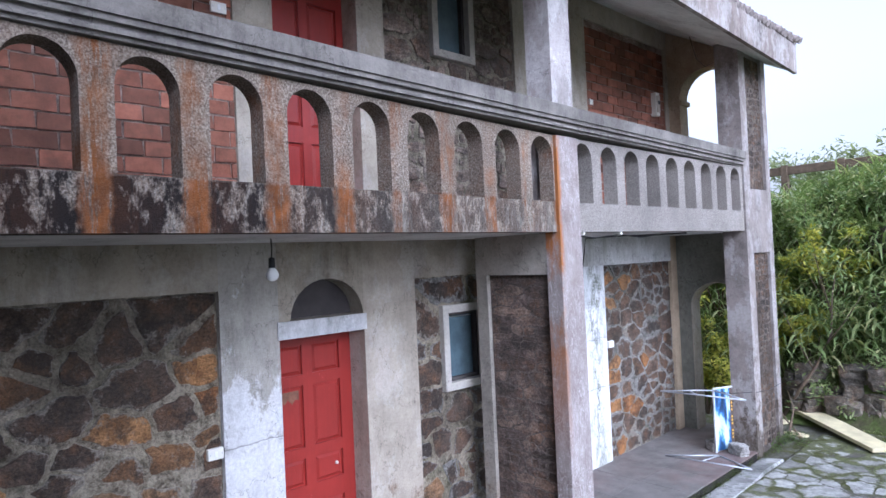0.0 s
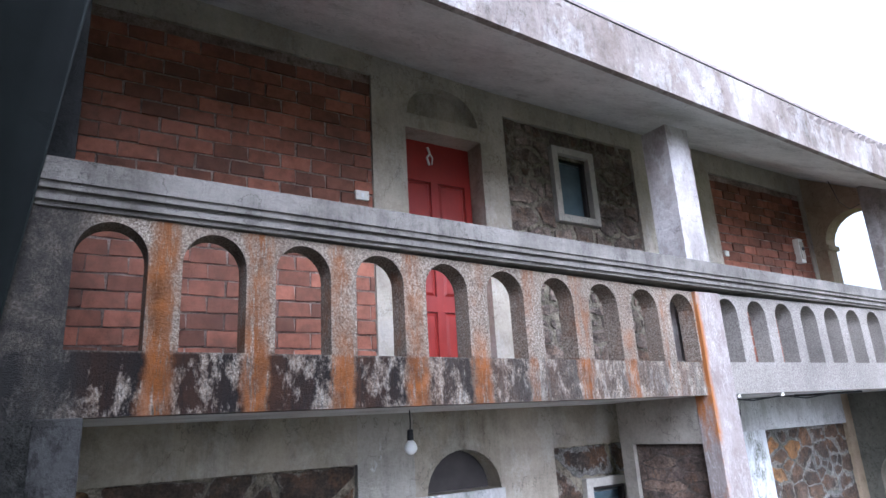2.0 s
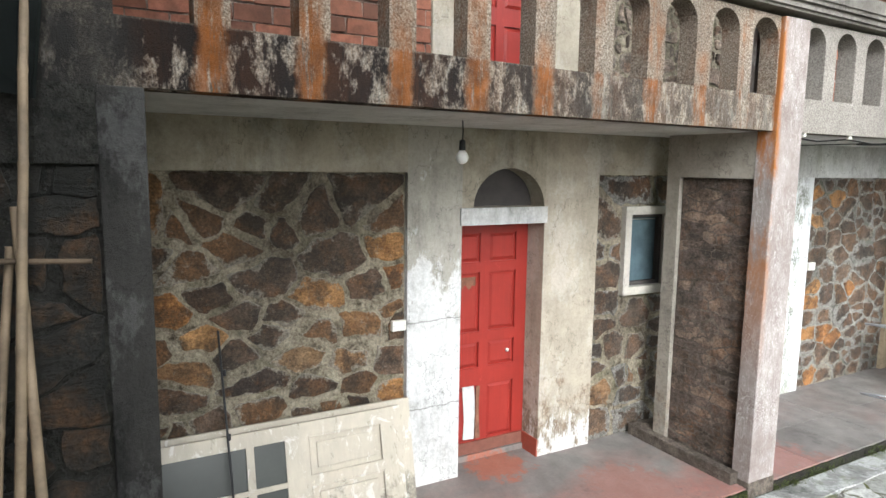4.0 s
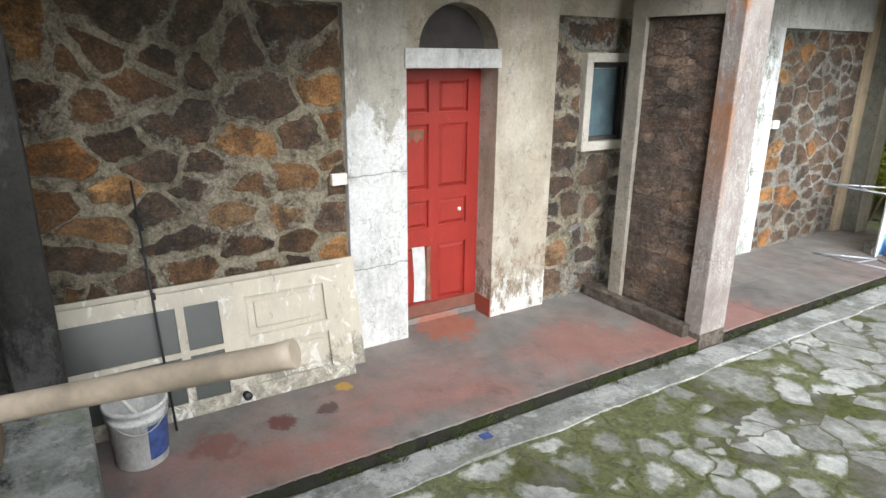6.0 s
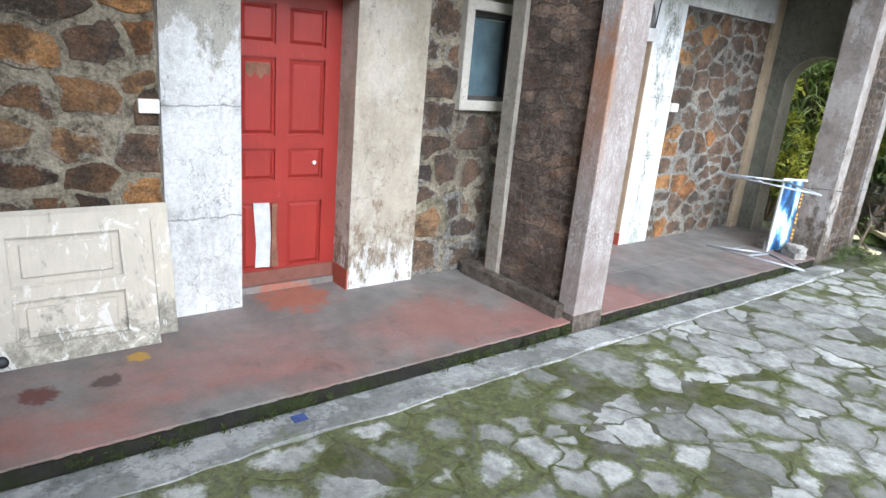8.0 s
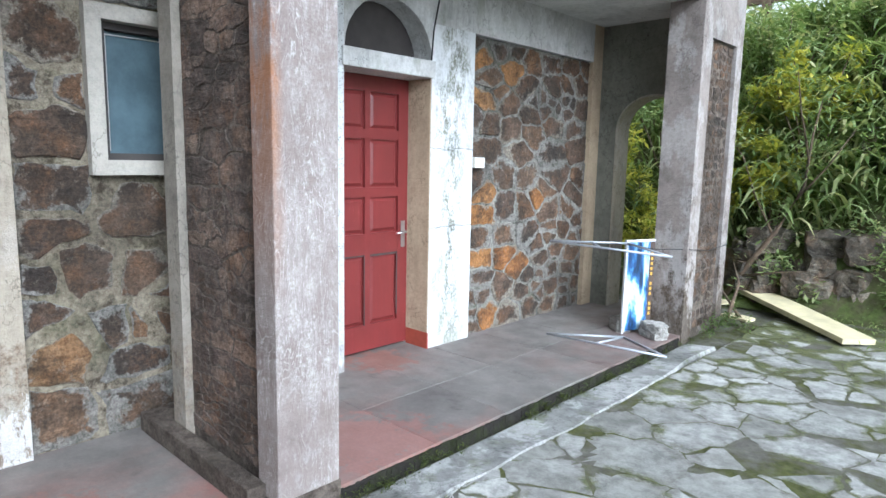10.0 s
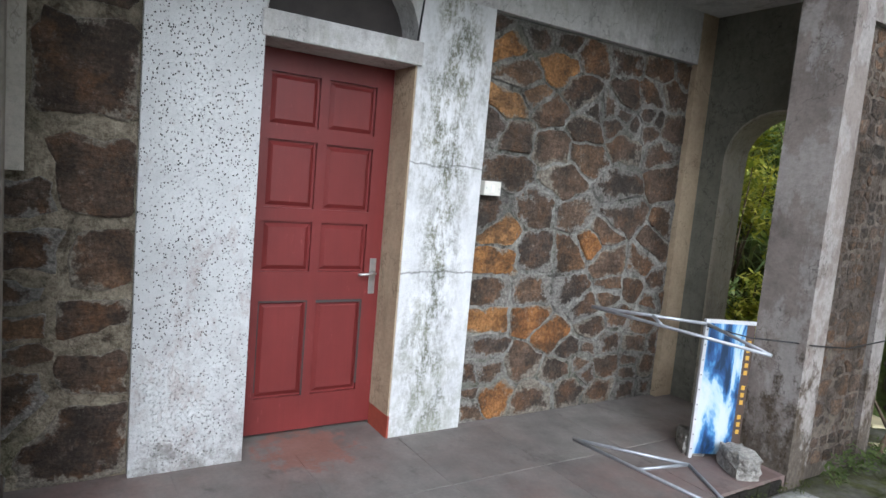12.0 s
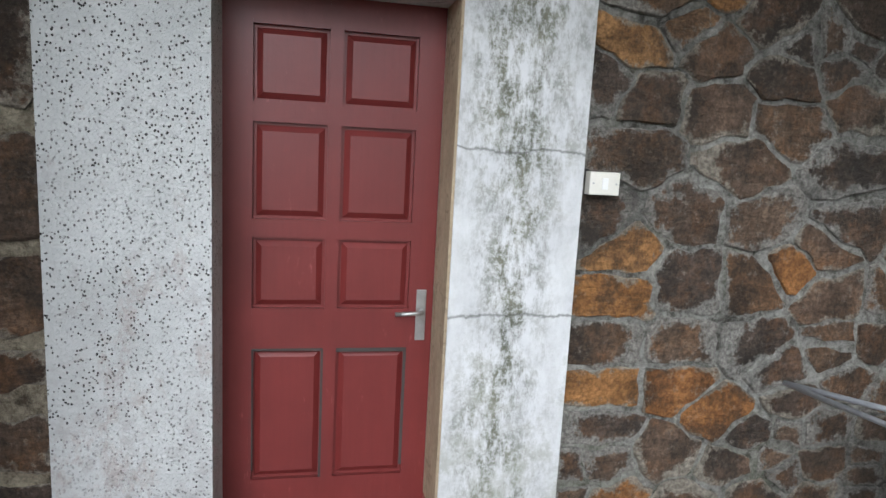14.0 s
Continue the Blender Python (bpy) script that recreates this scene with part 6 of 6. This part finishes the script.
def blades(n, area, length, width, seed, droop=1.0, keep=None, lift=0.0):
    """Arching grass blades of four quads each, as plain lists."""
    r_ = random.Random(seed)
    vs, fs = [], []
    while len(fs) < n * 4:
        x, y = r_.uniform(*area[0]), r_.uniform(*area[1])
        if keep and not keep(x, y, r_.random()):
            continue
        z = slope_z(x, y) + lift
        ang, L, w = r_.uniform(0, 2 * math.pi), length * r_.uniform(0.5, 1.25), width * r_.uniform(0.6, 1.3)
        if r_.random() < 0.6:
            ang = r_.gauss(-math.pi / 2, 0.9)
        up = r_.uniform(0.7, 1.35)
        dx, dy = math.cos(ang), math.sin(ang)
        i0 = len(vs)
        h, o, el = 0.0, 0.0, up
        for s in range(5):
            ww = w * (0.55, 1.0, 0.9, 0.6, 0.06)[s]
            vs.append((x + dx * o - dy * ww, y + dy * o + dx * ww, z + h)), vs.append((x + dx * o + dy * ww, y + dy * o - dx * ww, z + h))
            o += L / 4 * math.cos(el)
            h += L / 4 * math.sin(el)
            el -= droop * r_.uniform(0.3, 0.65)
        for s in range(4):
            q = i0 + 2 * s
            fs.append((q, q + 1, q + 3, q + 2))
    return vs, fs


def stuff(name, vs, fs, mat, label, category):
    me = bpy.data.meshes.new(name)
    me.from_pydata(vs, [], fs)
    me.materials.append(mat)
    for p in me.polygons:
        p.use_smooth = True
    return tagged(new(name, me), label, category, "", "stuff")


def leaf_cloud(centres, n, size, seed):
    """Small folded leaves scattered through uneven clumps."""
    r_ = random.Random(seed)
    vs, fs = [], []
    for _ in range(n):
        cx, cy, cz, cr = r_.choice(centres)
        d = Vector((r_.gauss(0, 1), r_.gauss(0, 1), r_.gauss(0, 0.8))).normalized() * cr * r_.random() ** 0.45
        p = Vector((cx, cy, cz)) + d
        a_ = Vector((r_.uniform(-1, 1), r_.uniform(-1, 1), r_.uniform(-0.6, 0.6))).normalized()
        b_ = a_.cross(Vector((r_.uniform(-0.4, 0.4), r_.uniform(-0.4, 0.4), 1))).normalized()
        s = size * r_.uniform(0.6, 1.4)
        i0 = len(vs)
        vs += [p - a_ * s, p + b_ * s * 0.34, p + a_ * s, p - b_ * s * 0.34]
        fs.append((i0, i0 + 1, i0 + 2, i0 + 3))
    return vs, fs


stuff("tall_grass", *blades(9500, ((-7, 6), (8.5, 12.2)), 0.95, 0.016, 31, 1.0, lambda x, y, q: q < (0.55 if x < 0 else 1.0)), LEAF, "tall arching green grass on the bank", "grass")
stuff("broad_grass", *blades(1500, ((0.4, 5), (8.5, 10.5)), 0.8, 0.03, 33, 1.15), LEAF, "broad bamboo-like leaves on the bank", "grass")
stuff("ground_grass", *blades(2600, ((1.9, 6.5), (6.4, 8.5)), 0.11, 0.006, 35, 0.9, lambda x, y, q: q < max(0.0, min(1, (x - 2.1) * 0.5 + (y - 7.2) * 0.6 + 0.3 * noise.noise((x * 2, y * 2, 0)))), 0.03), LEAF, "short grass creeping over the paving", "grass")
wr = random.Random(5)
stuff("bank_weeds", *leaf_cloud([(x_, 8.22 - 0.12 * max(0, x_ - 1.5) + 0.35 * q_, 0.1 + 0.85 * q_, 0.16 + 0.12 * wr.random()) for x_, q_ in ((1.0 + 4.2 * wr.random(), wr.random()) for _ in range(34))], 5200, 0.045, 39), LEAF, "ferns and leafy weeds growing between the bank rocks", "weeds")
stuff("edge_moss", *leaf_cloud([(1.275 + 0.03 * wr.random(), y_, -0.075 + 0.05 * wr.random(), 0.02 + 0.03 * wr.random()) for y_ in (-1.2 + 7.6 * wr.random() for _ in range(150)) if noise.noise((0, y_ * 1.3, 2)) > -0.1 and not PIER0 < y_ < PIER1], 3800, 0.009, 41), LEAF_MOSS, "low dark moss along the foot of the verandah step", "moss")
stuff("edge_weeds", *leaf_cloud([(1.36, 6.35 + 0.12 * k, 0.02 + 0.03 * (k % 3), 0.09) for k in range(6)] + [(1.5, 6.9, 0.0, 0.12)], 520, 0.022, 37), LEAF_WEED, "small weeds at the foot of the pier", "weeds")


def bush(name, x, y, h, spread, n, mat, label, seed, size=0.05):
    r_ = random.Random(seed)
    z = slope_z(x, y)
    t = holder(name, label, "bush", "bushes on the bank", "", (0, 0, 0))
    tips = []
    for k in range(7):
        bm = bmesh.new()
        ang, out = r_.uniform(0, 6.28), spread * r_.uniform(0.3, 1)
        tip = Vector((x + out * math.cos(ang), y + out * math.sin(ang) * 0.6, z + h * r_.uniform(0.55, 1)))
        tube(bm, [(x, y, z - 0.05), (x + 0.4 * (tip.x - x), y + 0.4 * (tip.y - y), z + 0.45 * (tip.z - z)), tip], 0.018, 5, 0.005)
        part("stem", bm, BARK, t)
        tips += [(*tip, spread * 0.38), (*(tip * 0.6 + Vector((x, y, z + h * 0.3)) * 0.4), spread * 0.34)]
    vs, fs = leaf_cloud(tips, n, size, seed + 1)
    me = bpy.data.meshes.new("crown")
    me.from_pydata(vs, [], fs)
    me.materials.append(mat)
    c = new("crown", me)
    c.parent = t
    return t


for k, (x, y, h, s, mat) in enumerate(((-0.1, 8.35, 1.5, 0.5, LEAF_YELLOW), (0.5, 8.45, 1.2, 0.45, LEAF_YELLOW), (-0.9, 8.5, 1.5, 0.55, LEAF_YELLOW), (1.2, 8.5, 1.1, 0.4, LEAF_YELLOW), (0.35, 8.9, 1.3, 0.55, LEAF_YELLOW), (1.35, 9.0, 1.5, 0.5, LEAF_YELLOW), (-0.5, 9.2, 1.3, 0.6, LEAF), (0.75, 9.8, 1.5, 0.7, LEAF), (-1.6, 9.4, 1.4, 0.7, LEAF_YELLOW),
                                      (1.9, 10.2, 1.0, 0.7, LEAF), (-0.4, 10.4, 1.0, 0.7, LEAF), (3.6, 10.0, 1.6, 0.8, LEAF), (-2.6, 10.3, 1.6, 0.9, LEAF), (2.7, 8.75, 0.9, 0.4, LEAF))):
    bush("bush", x, y, h, s, 1500, mat, "yellow-green leafy bush on the bank" if mat is LEAF_YELLOW else "dark green leafy bush on the bank", 200 + 3 * k, 0.055)

for k, (x, y, h, s, mat) in enumerate(((-0.25, 7.95, 0.95, 0.4, LEAF_YELLOW), (-0.85, 8.0, 0.9, 0.45, LEAF), (0.3, 8.05, 0.8, 0.35, LEAF_YELLOW), (-1.5, 8.1, 1.0, 0.5, LEAF_YELLOW), (-0.5, 7.7, 0.6, 0.35, LEAF))):
    bush("low_bush", x, y, h, s, 1300, mat, "bright low leafy bush behind the arch", 400 + 3 * k, 0.045)

tree = holder("sapling", "thin bare sapling leaning out from the bank", "tree")
bm = bmesh.new()
tube(bm, [(0.86, 8.15, 0.0), (1.12, 8.17, 0.45), (1.34, 8.2, 0.80), (1.56, 8.22, 1.30), (1.60, 8.2, 1.85), (1.66, 8.2, 2.2)], 0.032, 8, 0.006)
part("trunk", bm, BARK, tree)
for pts_ in ([(1.30, 8.2, 0.75), (1.05, 8.25, 1.2), (0.92, 8.2, 1.6), (0.80, 8.2, 1.75)], [(1.5, 8.2, 1.15), (1.75, 8.25, 1.5), (2.0, 8.3, 1.95)], [(1.0, 8.15, 0.25), (1.4, 8.1, 0.35), (1.75, 8.0, 0.42)], [(1.58, 8.2, 1.6), (1.45, 8.25, 2.1), (1.40, 8.2, 2.5)]):
    part("limb", tube(bmesh.new(), pts_, 0.014, 6, 0.004), BARK, tree)
vs, fs = leaf_cloud([(1.66, 8.2, 2.2, 0.35), (2.0, 8.3, 1.95, 0.3), (0.85, 8.2, 1.75, 0.3), (1.4, 8.2, 2.5, 0.35), (1.6, 8.3, 1.6, 0.3)], 420, 0.045, 77)
me = bpy.data.meshes.new("crown")
me.from_pydata(vs, [], fs)
me.materials.append(LEAF)
c = new("crown", me)
c.parent = tree

# wall and rail along the top of the bank, far trees
fence = holder("rail_fence", "weathered timber rail fence along the bank's top", "fence", "", "")
for k in range(7):
    x = -3.4 + 1.05 * k
    part("post", boxes((x, x + 0.13, 11.95, 12.08, slope_z(x, 12.0) - 0.3, 4.32), bevel=0.008), BARK, fence)
for z in (4.12,):
    part("rail", boxes((-4.2, 3.6, 11.97, 12.06, z, z + 0.17), bevel=0.008), BARK, fence)
for k, (x, y, h, s) in enumerate(((-3.5, 15, 1.5, 1.2), (-1.2, 16.5, 1.7, 1.3), (1.8, 17, 1.7, 1.3), (4.5, 15, 1.6, 1.2), (-6, 15, 1.9, 1.5), (0.3, 14, 1.3, 0.9))):
    bush("far_tree", x, y, h, s, 1400, LEAF_FAR, "distant grey-green tree beyond the fence", 300 + 5 * k, 0.09)
